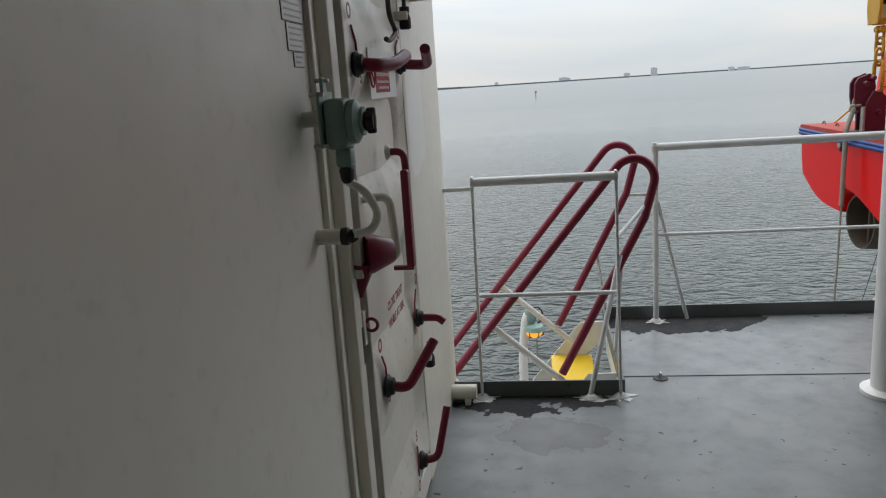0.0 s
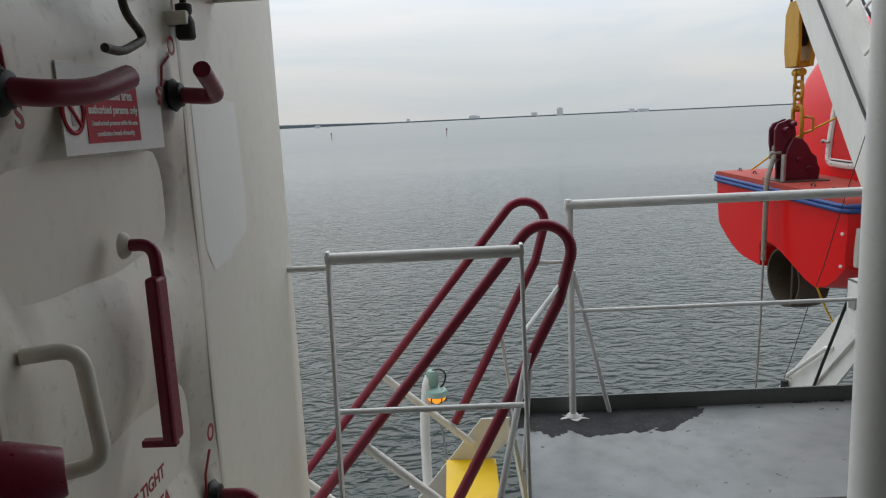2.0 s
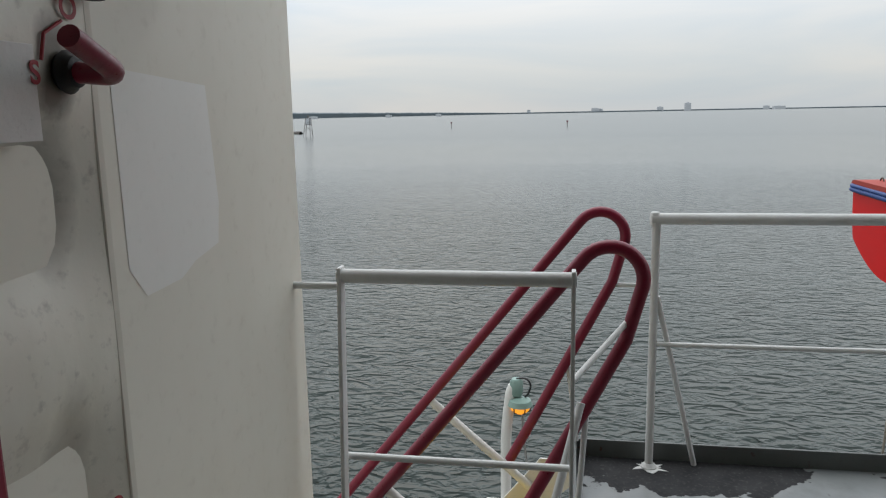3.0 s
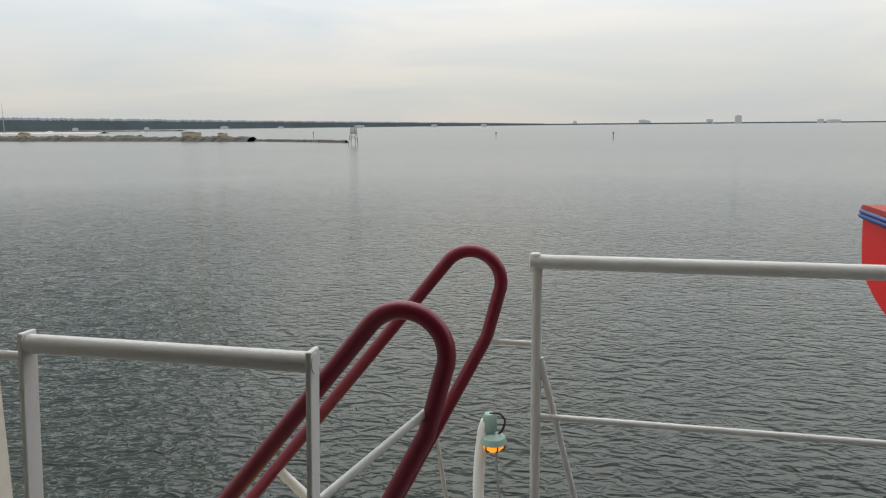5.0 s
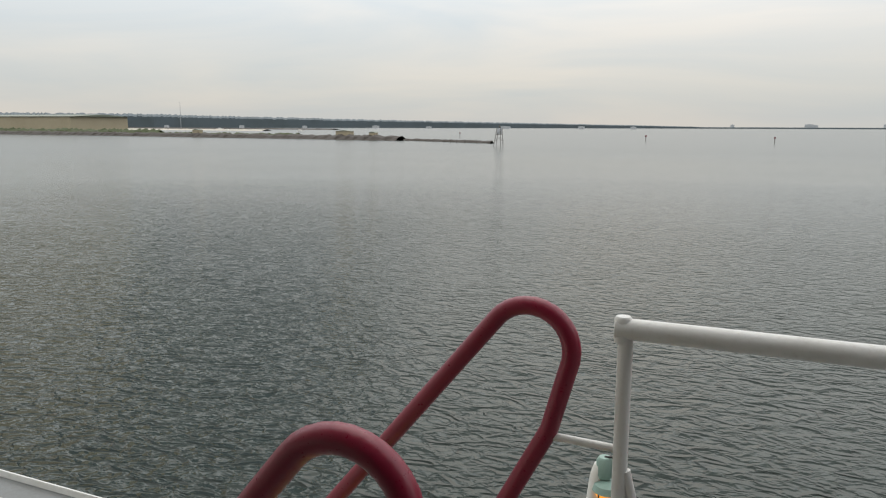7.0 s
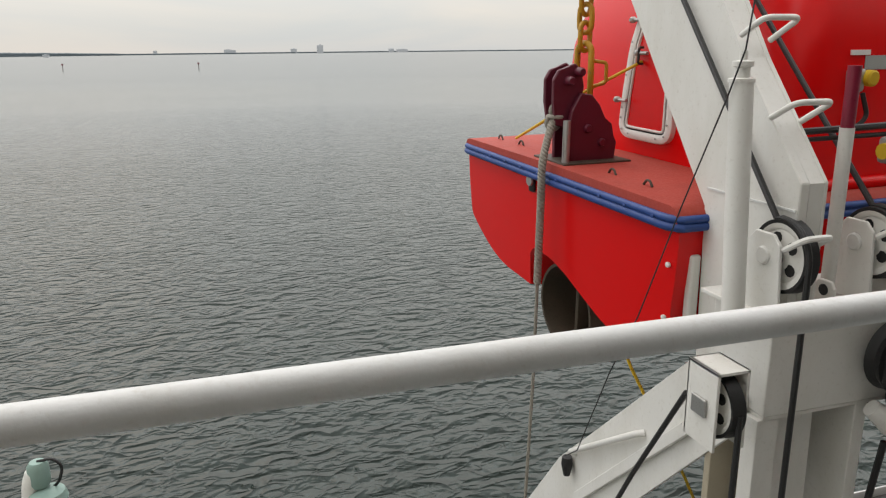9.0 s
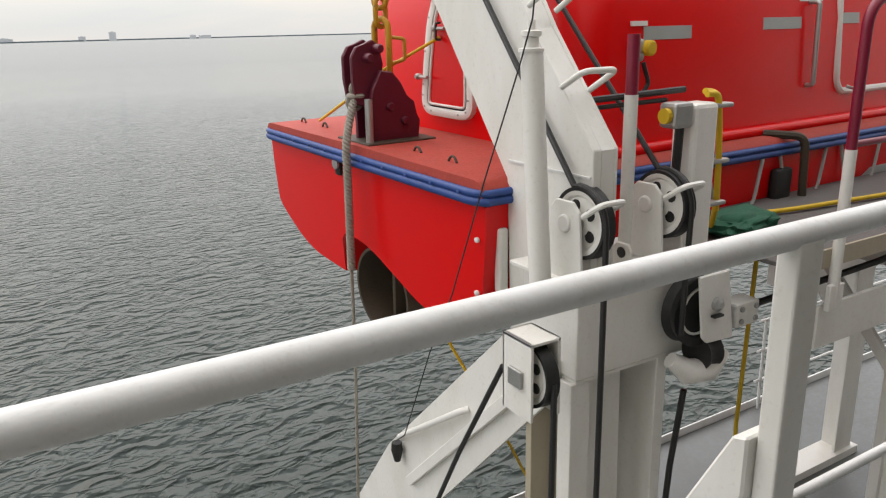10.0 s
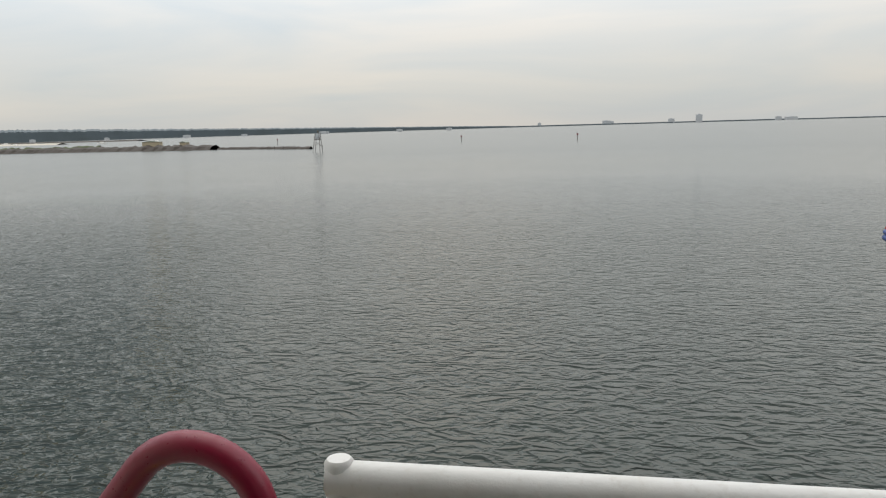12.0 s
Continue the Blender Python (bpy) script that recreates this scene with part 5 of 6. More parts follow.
    # release hook on the after deck
    plate = [(0.08, 0.80), (0.38, 0.80), (0.39, 0.90), (0.36, 0.93), (0.355, 1.00), (0.30, 1.03), (0.275, 1.10), (0.22, 1.16), (0.15, 1.17), (0.10, 1.08), (0.08, 0.96)]
    bm = B()
    prism(bm, plate, "y", 0.085, 0.110, 0.006)
    hk = boat_piece("release_hook", bm, M_MAROON, t, "maroon painted release hook", smooth=False)
    bm = B()
    prism(bm, plate, "y", -0.050, -0.020, 0.006)
    boat_piece("side_plate", bm, M_MAROON, hk, smooth=False)
    jaw = [(0.02, 1.00), (0.12, 0.97), (0.17, 1.08), (0.19, 1.20), (0.17, 1.29), (0.13, 1.325), (0.07, 1.30), (0.03, 1.29), (0.0, 1.24), (0.005, 1.12)]
    for lo, hi in ((-0.015, 0.007), (0.069, 0.091)):
        bm = B()
        prism(bm, jaw, "y", lo, hi, 0.006)
        boat_piece("hook_jaw", bm, M_MAROON, hk, smooth=False)
    bm = B()
    prism(bm, [(0.05, 1.02), (0.14, 1.0), (0.15, 1.16), (0.09, 1.20), (0.04, 1.16)], "y", 0.008, 0.068, 0.006)
    boat_piece("hook_tongue", bm, M_MAROON, hk, smooth=False)
    for u, z in ((0.085, 1.235), (0.145, 1.28), (0.20, 0.98), (0.29, 0.90)):
        bm = B()
        lathe(bm, [(0.018, -0.10), (0.024, -0.09), (0.024, 0.085), (0.018, 0.095)], (u, 0.035, z), "y", 14)
        boat_piece("pin", bm, M_MAROON, hk)
    bm = B()
    box(bm, (0.02, -0.12, 0.794), (0.44, 0.20, 0.806), 0.004)
    boat_piece("base_plate", bm, M_BRONZE, hk, smooth=False)
    bm = B()
    tube(bm, [(0.055, -0.075, 0.80), (0.055, -0.075, 1.03)], 0.020, 12)
    boat_piece("release_rod", bm, M_STEEL, hk)


lifeboat()


# ---- fall block and chain over the hook ----
def chain_link(c, h, w, r, turn, parent, mat):
    """An oval link of height h; turn: degrees about the upright axis."""
    pts = []
    for i in range(20):
        a = 2 * math.pi * i / 20
        x, z = math.cos(a) * w / 2, math.sin(a) * w / 2
        z += (h - w) / 2 * (1 if z > 1e-6 else -1 if z < -1e-6 else 0)
        pts.append(Vector((x, 0, z)))
    m = Matrix.Translation(c) @ Matrix.Rotation(radians(turn), 4, "Z")
    bm = B()
    tube(bm, [m @ p for p in pts], r, 10, closed=True)
    return piece("chain_link", bm, mat, parent, "", True)


HX, HY = 2.445, 3.05
blk = thing("fall_block", (HX, HY, 1.80), "worn yellow fall block with chain over the boat hook", "pulley block")
bm = B()
prism(bm, [(-0.105, 1.78), (0.105, 1.78), (0.135, 1.92), (0.125, 2.22), (0.05, 2.32), (-0.05, 2.32), (-0.13, 2.22), (-0.135, 1.92)], "x", HX - 0.075, HX - 0.045, 0.004)
for v in bm.verts:
    v.co.y += HY
piece("cheek", bm, M_CHAIN, blk, "worn yellow cheek plate")
bm = B()
prism(bm, [(-0.105, 1.78), (0.105, 1.78), (0.135, 1.92), (0.125, 2.22), (0.05, 2.32), (-0.05, 2.32), (-0.13, 2.22), (-0.135, 1.92)], "x", HX + 0.045, HX + 0.075, 0.004)
for v in bm.verts:
    v.co.y += HY
piece("cheek", bm, M_CHAIN, blk, "worn yellow cheek plate")
bm = B()
lathe(bm, [(0.15, -0.035), (0.13, 0.0), (0.15, 0.035)], (HX, HY + 0.02, 2.10), "x", 28)
piece("sheave", bm, M_BLACK, blk, "black sheave", smooth=True)
bm = B()
box(bm, (HX - 0.05, HY - 0.08, 1.775), (HX + 0.05, HY + 0.08, 1.83), 0.008)
piece("crosshead", bm, M_CHAIN, blk)
bm = B()
lathe(bm, [(0.032, -0.075), (0.036, -0.06), (0.03, -0.04), (0.03, 0.04), (0.036, 0.06), (0.032, 0.075)], (HX, HY, 1.735), "y", 16)
piece("shackle", bm, M_CHAIN, blk, smooth=True)
for i, (z, h, w, tn) in enumerate(((1.68, 0.15, 0.085, 25), (1.585, 0.15, 0.085, 115), (1.49, 0.15, 0.085, 25))):
    chain_link((HX, HY, z), h, w, 0.0145, tn, blk, M_CHAIN)
chain_link((HX, HY, 1.285), 0.34, 0.105, 0.0175, 110, blk, M_CHAIN)
bm = B()
tube(bm, rounded([(HX + 0.045, HY - 0.01, 1.36), (HX + 0.115, HY - 0.045, 1.35), (HX + 0.115, HY - 0.045, 1.24), (HX + 0.045, HY - 0.01, 1.22)], 0.02), 0.010, 8)
piece("ring_handle", bm, M_CHAIN, blk, smooth=True)
for dy in (-0.13, 0.17):
    bm = B()
    tube(bm, [(HX, HY + dy, 2.10), (HX, HY + 0.1 + dy, 3.6)], 0.011, 8)
    piece("wire", bm, M_WIRE, blk, smooth=True)

# yellow release lines
for pts in (((2.44, 3.05, 1.185), (2.80, 3.03, 1.352)), ((2.27, 3.12, 1.045), (2.352, 3.78, 0.86)), ((2.32, 2.42, 0.10), (2.40, 2.32, -0.17), (2.78, 2.32, -0.88), (3.3, 2.4, -1.9))):
    ln = thing("tag_line", pts[0], "thin yellow tag line on the lifeboat", "rope", "tag lines")
    bm = B()
    tube(bm, [Vector(p) for p in pts], 0.009, 8)
    piece("strand", bm, M_HOSE, ln, smooth=True)


def mooring_rope():
    t = thing("mooring_rope", (2.14, 3.12, 0.8), "grey twisted rope knotted to the hook and hanging down", "rope")
    path = [(2.26, 2.975, 1.10), (2.21, 2.935, 1.05), (2.15, 2.885, 0.93), (2.112, 2.848, 0.835), (2.110, 2.848, 0.60), (2.115, 2.880, 0.15)]
    for k in range(3):
        bm = B()
        pts, n = [], 190
        line = rounded(path, 0.08, 5)
        # a strand wound round its fellow
        acc = [0.0]
        for a, b in zip(line, line[1:]):
            acc.append(acc[-1] + (b - a).length)
        for i in range(n + 1):
            s = acc[-1] * i / n
            j = max(q for q in range(len(acc)) if acc[q] <= s + 1e-9)
            j = min(j, len(line) - 2)
            p = line[j].lerp(line[j + 1], (s - acc[j]) / max(1e-6, acc[j + 1] - acc[j]))
            a = s * 105 + 2 * math.pi * k / 3
            pts.append(p + Vector((math.cos(a) * 0.0135, math.sin(a) * 0.0135, 0)))
        tube(bm, pts, 0.0098, 7)
        piece("strand", bm, M_ROPE, t, smooth=True)
    bm = B()
    tube(bm, [(2.115, 2.880, 0.16), (2.115, 2.905, -0.41), (2.11, 2.98, -1.35), (2.11, 3.05, -2.66)], 0.010, 8)
    piece("tail", bm, M_ROPE, t, "thinner rope tail", smooth=True)
    for i in range(3):
        bm = B()
        tube(bm, ring_points((2.245 - 0.012 * i, 2.955, 1.10 - 0.03 * i), "z" if i % 2 else "y", 0.04, 16), 0.013, 8, closed=True)
        piece("knot", bm, M_ROPE, t, smooth=True)


mooring_rope()


# ---- davit ----
DAVIT = Vector((-0.055, -0.15, 0.0))    # the davit and its falls stand just inboard of the boat's side


def sheave(parent, c, r, w=0.05):
    """A grooved wheel on an axle along x, with spoke holes shown as dark bosses."""
    bm = B()
    lathe(bm, [(r * 0.25, -w * 0.5), (r * 0.72, -w * 0.35), (r * 0.8, -w * 0.5), (r, -w * 0.5), (r * 0.9, -w * 0.1), (r * 0.9, w * 0.1), (r, w * 0.5), (r * 0.8, w * 0.5), (r * 0.72, w * 0.35), (r * 0.25, w * 0.5)], c, "x", 32)
    wheel = piece("sheave", bm, M_WHITE, parent, "white sheave with a greasy black rim", True)
    bm = B()
    lathe(bm, [(r * 0.90, -w * 0.52), (r * 1.0, -w * 0.56), (r * 1.03, w * 0.54), (r * 0.82, w * 0.54)], c, "x", 32, True)
    piece("rim", bm, M_BLACK, wheel, "greasy black rim", True)
    for i in range(5):
        a = 2 * math.pi * i / 5
        bm = B()
        q = Vector(c) + Vector((-w * 0.42, math.cos(a) * r * 0.5, math.sin(a) * r * 0.5))
        lathe(bm, [(r * 0.17, -0.002), (r * 0.17, 0.002)], q, "x", 10)
        piece("spoke_hole", bm, M_BLACK, wheel)
    bm = B()
    lathe(bm, [(r * 0.2, -w * 0.6), (r * 0.2, w * 0.6)], c, "x", 14)
    piece("axle", bm, M_STEEL, wheel)
    return wheel


def cheek(parent, c, r, x, mat=M_WHITE):
    """A trapezoid side plate of a sheave, with a pin boss."""
    bm = B()
    y, z = c[1], c[2]
    y += 0.035
    prism(bm, [(y - 0.10, z - 0.22), (y + 0.12, z - 0.22), (y + 0.085, z + 0.05), (y + 0.05, z + 0.085), (y - 0.04, z + 0.085), (y - 0.075, z + 0.05)], "x", x - 0.007, x + 0.007, 0.003)
    ck = piece("cheek_plate", bm, mat, parent)
    bm = B()
    lathe(bm, [(0.034, 0.0), (0.034, -0.006), (0.028, -0.010)], (x - 0.007, y, z), "x", 18)
    piece("pin", bm, M_SIGNWHITE, ck)
    return ck


def davit():
    t = thing("davit", (2.6, 1.6, -2.7), "white gravity davit with sheaves and wire falls", "davit")
    # arm, leaning outboard over the boat
    bm = B()
    prism(bm, [(1.43, 0.46), (1.43, 0.965), (1.79, 1.39), (3.12, 3.30), (3.40, 3.30), (3.62, 2.92), (1.945, 0.79), (1.93, 0.12), (1.62, 0.12), (1.62, 0.46)], "x", 2.43, 2.47, 0.004)
    arm = piece("arm", bm, M_WHITE, t, "white box-plate davit arm")
    bm = B()
    prism(bm, [(1.432, 0.46), (1.432, 0.963), (1.792, 1.388), (3.122, 3.298), (3.398, 3.298), (3.617, 2.92), (1.943, 0.791), (1.928, 0.12), (1.622, 0.12), (1.622, 0.46)], "x", 2.4702, 2.5308)
    piece("web", bm, M_WHITE, arm)
    bm = B()
    prism(bm, [(1.43, 0.46), (1.43, 0.965), (1.79, 1.39), (3.12, 3.30), (3.40, 3.30), (3.62, 2.92), (1.945, 0.79), (1.93, 0.12), (1.62, 0.12), (1.62, 0.46)], "x", 2.531, 2.55, 0.004)
    piece("flange", bm, M_WHITE, arm)
    bm = B()
    box(bm, (2.424, 1.44, 0.862), (2.432, 1.935, 0.870))
    piece("seam", bm, M_RAIL, arm)
    # rungs on the inner edge of the arm
    for y, z in ((1.57, 1.17), (1.77, 1.46), (2.00, 1.78), (2.27, 2.15)):
        bm = B()
        tube(bm, rounded([(2.42, y + 0.03, z + 0.01), (2.42, y - 0.085, z + 0.07), (2.58, y - 0.085, z + 0.07), (2.55, y + 0.03, z - 0.01)], 0.035), 0.0115, 10)
        piece("rung", bm, M_WHITE, t, smooth=True)
    # round post with a capped light fitting
    bm = B()
    tube(bm, [(2.255, 1.50, 0.44), (2.255, 1.568, 1.31)], 0.041, 16)
    post = piece("post", bm, M_WHITE, t, smooth=True)
    bm = B()
    lathe(bm, [(0.045, 0.0), (0.045, 0.012), (0.026, 0.016), (0.026, 0.05), (0.036, 0.054), (0.036, 0.07), (0.014, 0.074), (0.014, 0.105)], (2.255, 1.570, 1.31), "z", 18)
    piece("cap", bm, M_WHITE, post, "white capped fitting", smooth=True)
    bm = B()
    box(bm, (2.375, 1.932, 0.29), (2.425, 1.975, 0.58), 0.012)
    piece("guide_pad", bm, M_WHITE, t)
    # crosshead beam and columns down to the lower deck
    bm = B()
    box(bm, (2.405, 1.46, 0.06), (3.16, 1.80, 0.47), 0.006)
    beam = piece("crosshead", bm, M_WHITE, t, "white crosshead beam")
    bm = B()
    box(bm, (2.33, 1.42, 0.47), (3.18, 1.80, 0.488), 0.004)
    piece("top_flange", bm, M_WHITE, beam)
    bm = B()
    box(bm, (2.41, 1.465, 0.042), (3.15, 1.80, 0.059), 0.003)
    piece("bottom_flange", bm, M_WHITE, beam)
    # the back plate has the shade between the columns put into its colour
    for x0, x1, y0, y1, mat in ((2.39, 2.49, 1.47, 1.55, M_WHITE), (2.50, 2.56, 1.62, 1.66, M_WHITE), (2.86, 2.92, 1.47, 1.80, M_WHITE), (2.39, 2.92, 1.72, 1.76, M_OCHRE_SHADE)):
        bm = B()
        box(bm, (x0, y0, -2.7), (x1, y1, 0.042), 0.004)
        piece("column", bm, mat, t, "white back plate with its shade painted in as dull ochre" if mat is M_OCHRE_SHADE else "")
    bm = B()
    prism(bm, [(2.56, -2.7), (2.80, -2.7), (2.74, 0.042), (2.56, 0.042)], "y", 1.56, 1.58, 0.003)
    piece("stiffener", bm, M_WHITE, t)
    bm = B()
    box(bm, (2.30, 1.38, -2.7), (3.02, 1.88, -2.67), 0.005)
    piece("foot_plate", bm, M_WHITE, t)
    # outboard strut
    bm = B()
    prism(bm, [(1.90, 0.12), (3.10, -1.02), (3.72, -1.80), (3.95, -2.70), (3.55, -2.70), (3.40, -2.02), (2.62, -1.20), (1.55, -0.03), (1.55, 0.12)], "x", 2.38, 2.40, 0.003)
    strut = piece("strut", bm, M_WHITE, t, "white sloping outboard strut")
    bm = B()
    prism(bm, [(1.90, 0.12), (3.10, -1.02), (3.72, -1.80), (3.95, -2.70), (3.92, -2.70), (3.69, -1.82), (3.08, -1.05), (1.88, 0.09)], "x", 2.40, 2.56)
    piece("top_flange", bm, M_WHITE, strut)
    bm = B()
    prism(bm, [(1.84, -0.20), (2.80, -1.14), (2.84, -1.10), (1.88, -0.16)], "x", 2.35, 2.38, 0.003)
    piece("stiffener", bm, M_WHITE, strut)
    bm = B()
    tube(bm, rounded([(2.38, 2.89, -0.88), (2.34, 2.89, -0.86), (2.34, 2.22, -0.395), (2.38, 2.20, -0.385)], 0.03), 0.018, 10)
    piece("link_bar", bm, M_WHITE, strut, smooth=True)
    bm = B()
    lathe(bm, [(0.03, 0.0), (0.035, -0.05), (0.02, -0.12)], (2.34, 2.92, -0.91), "z", 12)
    piece("small_block", bm, M_BLACK, strut)

    # sheaves on the beam
    for c in ((2.42, 1.46, 0.70), (2.83, 1.46, 0.715)):
        sheave(t, c, 0.135)
        cheek(t, c, 0.135, c[0] - 0.055)
        cheek(t, c, 0.135, c[0] + 0.055)
        bm = B()
        tube(bm, rounded([(c[0] - 0.06, c[1] - 0.06, c[2] + 0.04), (c[0] - 0.055, c[1] - 0.15, c[2] + 0.10), (c[0] + 0.055, c[1] - 0.15, c[2] + 0.10), (c[0] + 0.06, c[1] - 0.06, c[2] + 0.04)], 0.03), 0.011, 8)
        piece("keeper", bm, M_WHITE, t, smooth=True)
    bm = B()
    prism(bm, [(1.42, 0.488), (1.52, 0.488), (1.52, 0.56), (1.50, 0.585), (1.44, 0.585), (1.42, 0.56)], "x", 2.625, 2.64, 0.004)
    lug_ob = piece("pad_eye", bm, M_WHITE, t)
    bm = B()
    lathe(bm, [(0.022, 0.0), (0.022, -0.002)], (2.624, 1.47, 0.548), "x", 14)
    piece("eye_hole", bm, M_BLACK, lug_ob)
    # boxed sheave on the outer face of the column
    c = (2.193, 1.47, 0.155)
    sheave(t, c, 0.13)
    for lo, hi in (((2.125, 1.385, 0.0), (2.137, 1.56, 0.31)), ((2.25, 1.385, 0.0), (2.262, 1.56, 0.31)), ((2.125, 1.385, 0.298), (2.262, 1.56, 0.31)), ((2.125, 1.55, 0.0), (2.262, 1.56, 0.31))):
        bm = B()
        box(bm, lo, hi, 0.002)
        piece("housing_plate", bm, M_WHITE, t)
    bm = B()
    box(bm, (2.110, 1.43, 0.12), (2.123, 1.51, 0.19), 0.004)
    piece("locking_plate", bm, M_STEEL, t)
    # slanting sheave at the inner end of the beam
    bm = B()
    lathe(bm, [(0.04, -0.03), (0.10, -0.02), (0.115, -0.035), (0.15, -0.035), (0.135, 0.0), (0.15, 0.035), (0.115, 0.035), (0.04, 0.03)], (2.955, 1.38, 0.27), "y", 32)
    wheel = piece("sheave", bm, M_BLACK, t, "greasy black sheave", True)
    bm = B()
    tube(bm, ring_points((2.955, 1.352, 0.27), "y", 0.098, 28), 0.006, 6, closed=True)
    piece("worn_ring", bm, M_WHITE, wheel, "white paint left on the wheel", smooth=True)
    bm = B()
    prism(bm, [(2.925, 0.175), (2.955, 0.145), (3.115, 0.135), (3.06, 0.44), (2.885, 0.44)], "y", 1.30, 1.315, 0.004)
    ck = piece("cheek_plate", bm, M_WHITE, t)
    bm = B()
    lathe(bm, [(0.028, 0.0), (0.028, -0.018), (0.014, -0.03)], (2.99, 1.30, 0.31), "y", 14)
    piece("pin", bm, M_STEEL, ck)
    bm = B()
    box(bm, (2.96, 1.275, 0.258), (3.015, 1.298, 0.268), 0.002)
    piece("split_pin", bm, M_BLACK, ck)
    bm = B()
    lathe(bm, [(0.03, -0.04), (0.078, -0.04), (0.066, 0.0), (0.078, 0.04), (0.03, 0.04)], (3.02, 1.37, 0.075), "x", 28)
    piece("lower_sheave", bm, M_BLACK, t, "greasy black sheave", True)
    bm = B()
    tube(bm, [(2.86, 1.40, 0.06), (2.93, 1.37, 0.0), (3.04, 1.355, -0.01), (3.13, 1.35, 0.05)], [0.035, 0.055, 0.055, 0.03], 16)
    piece("guard_drum", bm, M_WHITE, t, smooth=True)
    bm = B()
    box(bm, (3.18, 1.34, 0.14), (3.33, 1.44, 0.25), 0.012)
    cl = piece("clamp", bm, M_WHITE, t)
    for x, z in ((3.21, 0.17), (3.30, 0.17), (3.21, 0.225), (3.30, 0.225)):
        bm = B()
        lathe(bm, [(0.012, 0.0), (0.012, -0.01)], (x, 1.34, z), "y", 6)
        piece("nut", bm, M_STEEL, cl)
    # cable post at the inner end
    bm = B()
    box(bm, (2.98, 1.46, 0.488), (3.12, 1.58, 1.09), 0.02)
    cp = piece("cable_post", bm, M_WHITE, t)
    bm = B()
    box(bm, (2.87, 1.46, 1.00), (2.975, 1.55, 1.10), 0.015)
    piece("junction_box", bm, M_STEEL, cp, "grey junction box with a yellow cap")
    bm = B()
    lathe(bm, [(0.03, 0.0), (0.03, -0.02)], (2.865, 1.50, 1.05), "x", 14)
    piece("yellow_cap", bm, M_HOSE, cp)
    bm = B()
    tube(bm, [(2.94, 1.50, 1.0), (2.94, 1.52, 0.5)], 0.018, 8)
    piece("conduit", bm, M_BLACK, cp)
    # hand stanchion with a red top
    bm = B()
    tube(bm, [(2.70, 1.53, 0.47), (2.70, 1.53, 1.14)], 0.026, 14)
    st = piece("stanchion", bm, M_WHITE, t, smooth=True)
    bm = B()
    tube(bm, [(2.70, 1.53, 1.14), (2.70, 1.53, 1.36)], 0.024, 14)
    piece("red_sleeve", bm, M_DARKRED, st, "dark red sleeve", smooth=True)
    t.location += DAVIT


davit()


def wire(name, pts, r, label="black greased wire rope running over a sheave"):
    t = thing(name, pts[0], label, "wire rope", "davit wire ropes")
    bm = B()
    tube(bm, [Vector(p) for p in pts], r, 8)
    piece("strand", bm, M_WIRE, t, smooth=True)
    t.location += DAVIT


def over(c, r, up, down):
    """A wire from a point over a sheave and down."""
    pts = [Vector(up)]
    cx, cy, cz = c
    for i in range(9):
        a = radians(75 + 105 * i / 8)
        pts.append(Vector((cx, cy + r * math.cos(a), cz + r * math.sin(a))))
    pts.append(Vector(down))
    return pts


wire("wire_rope", over((2.40, 1.46, 0.70), 0.14, (2.40, 3.0, 2.62), (2.40, 1.32, -2.6)), 0.0115)
wire("wire_rope", over((2.83, 1.46, 0.715), 0.14, (2.80, 3.0, 2.45), (2.83, 1.33, 0.2)), 0.0115)
wire("wire_rope", [(2.195, 1.34, 0.16), (2.195, 1.345, -0.3), (2.195, 1.34, -2.6)], 0.0115)
wire("wire_rope", [(2.155, 1.60, 0.14), (2.20, 2.0, -0.45), (2.3, 3.3, -2.6)], 0.0115)
wire("wire_rope", [(2.205, 1.50, 1.42), (2.205, 1.573, 1.259), (2.205, 1.79, 0.83), (2.205, 2.044, 0.294), (2.205, 2.259, -0.065), (2.205, 2.55, -0.639), (2.33, 2.92, -0.90)], 0.0030, "thin black trigger wire beside the boat")
wire("wire_rope", [(2.205, 1.50, 1.42), (2.26, 1.50, 1.9), (2.4, 1.6, 2.9)], 0.0030, "thin black trigger wire beside the arm")
wire("wire_rope", [(2.98, 1.42, -0.12), (2.96, 1.45, -0.5), (2.92, 1.46, -1.2)], 0.014)
wire("wire_rope", [(3.30, 1.39, 0.20), (4.2, 1.32, 0.27), (7.5, 1.1, 0.75)], 0.016, "black wire rope led along the platform edge")
wire("wire_rope", [(2.47, 1.60, 1.10), (2.56, 1.59, 1.125), (3.02, 1.56, 1.14)], 0.013, "black stay bar between arm and cable post")
wire("wire_rope", [(2.47, 1.60, 1.085), (2.60, 1.59, 1.095), (2.92, 1.56, 1.105)], 0.009, "black stay bar between arm and cable post")

hose = thing("power_cable", (3.16, 1.5, 1.1), "yellow power cable clipped to the post and laid along the platform", "cable")
bm = B()
tube(bm, rounded([(3.03, 1.35, 1.12), (3.10, 1.35, 1.12), (3.125, 1.35, 0.95), (3.15, 1.36, 0.66), (3.30, 1.50, 0.475), (3.62, 1.63, 0.475), (3.97, 1.551, 0.475), (4.68, 1.467, 0.475), (7.0, 1.50, 0.475)], 0.08), 0.013, 10)
piece("cable", bm, M_HOSE, hose, smooth=True)
bm = B()
tube(bm, rounded([(3.04, 1.37, 1.13), (3.12, 1.37, 1.12), (3.155, 1.37, 0.88), (3.165, 1.37, 0.62)], 0.06), 0.013, 10)
piece("cable", bm, M_HOSE, hose, smooth=True)
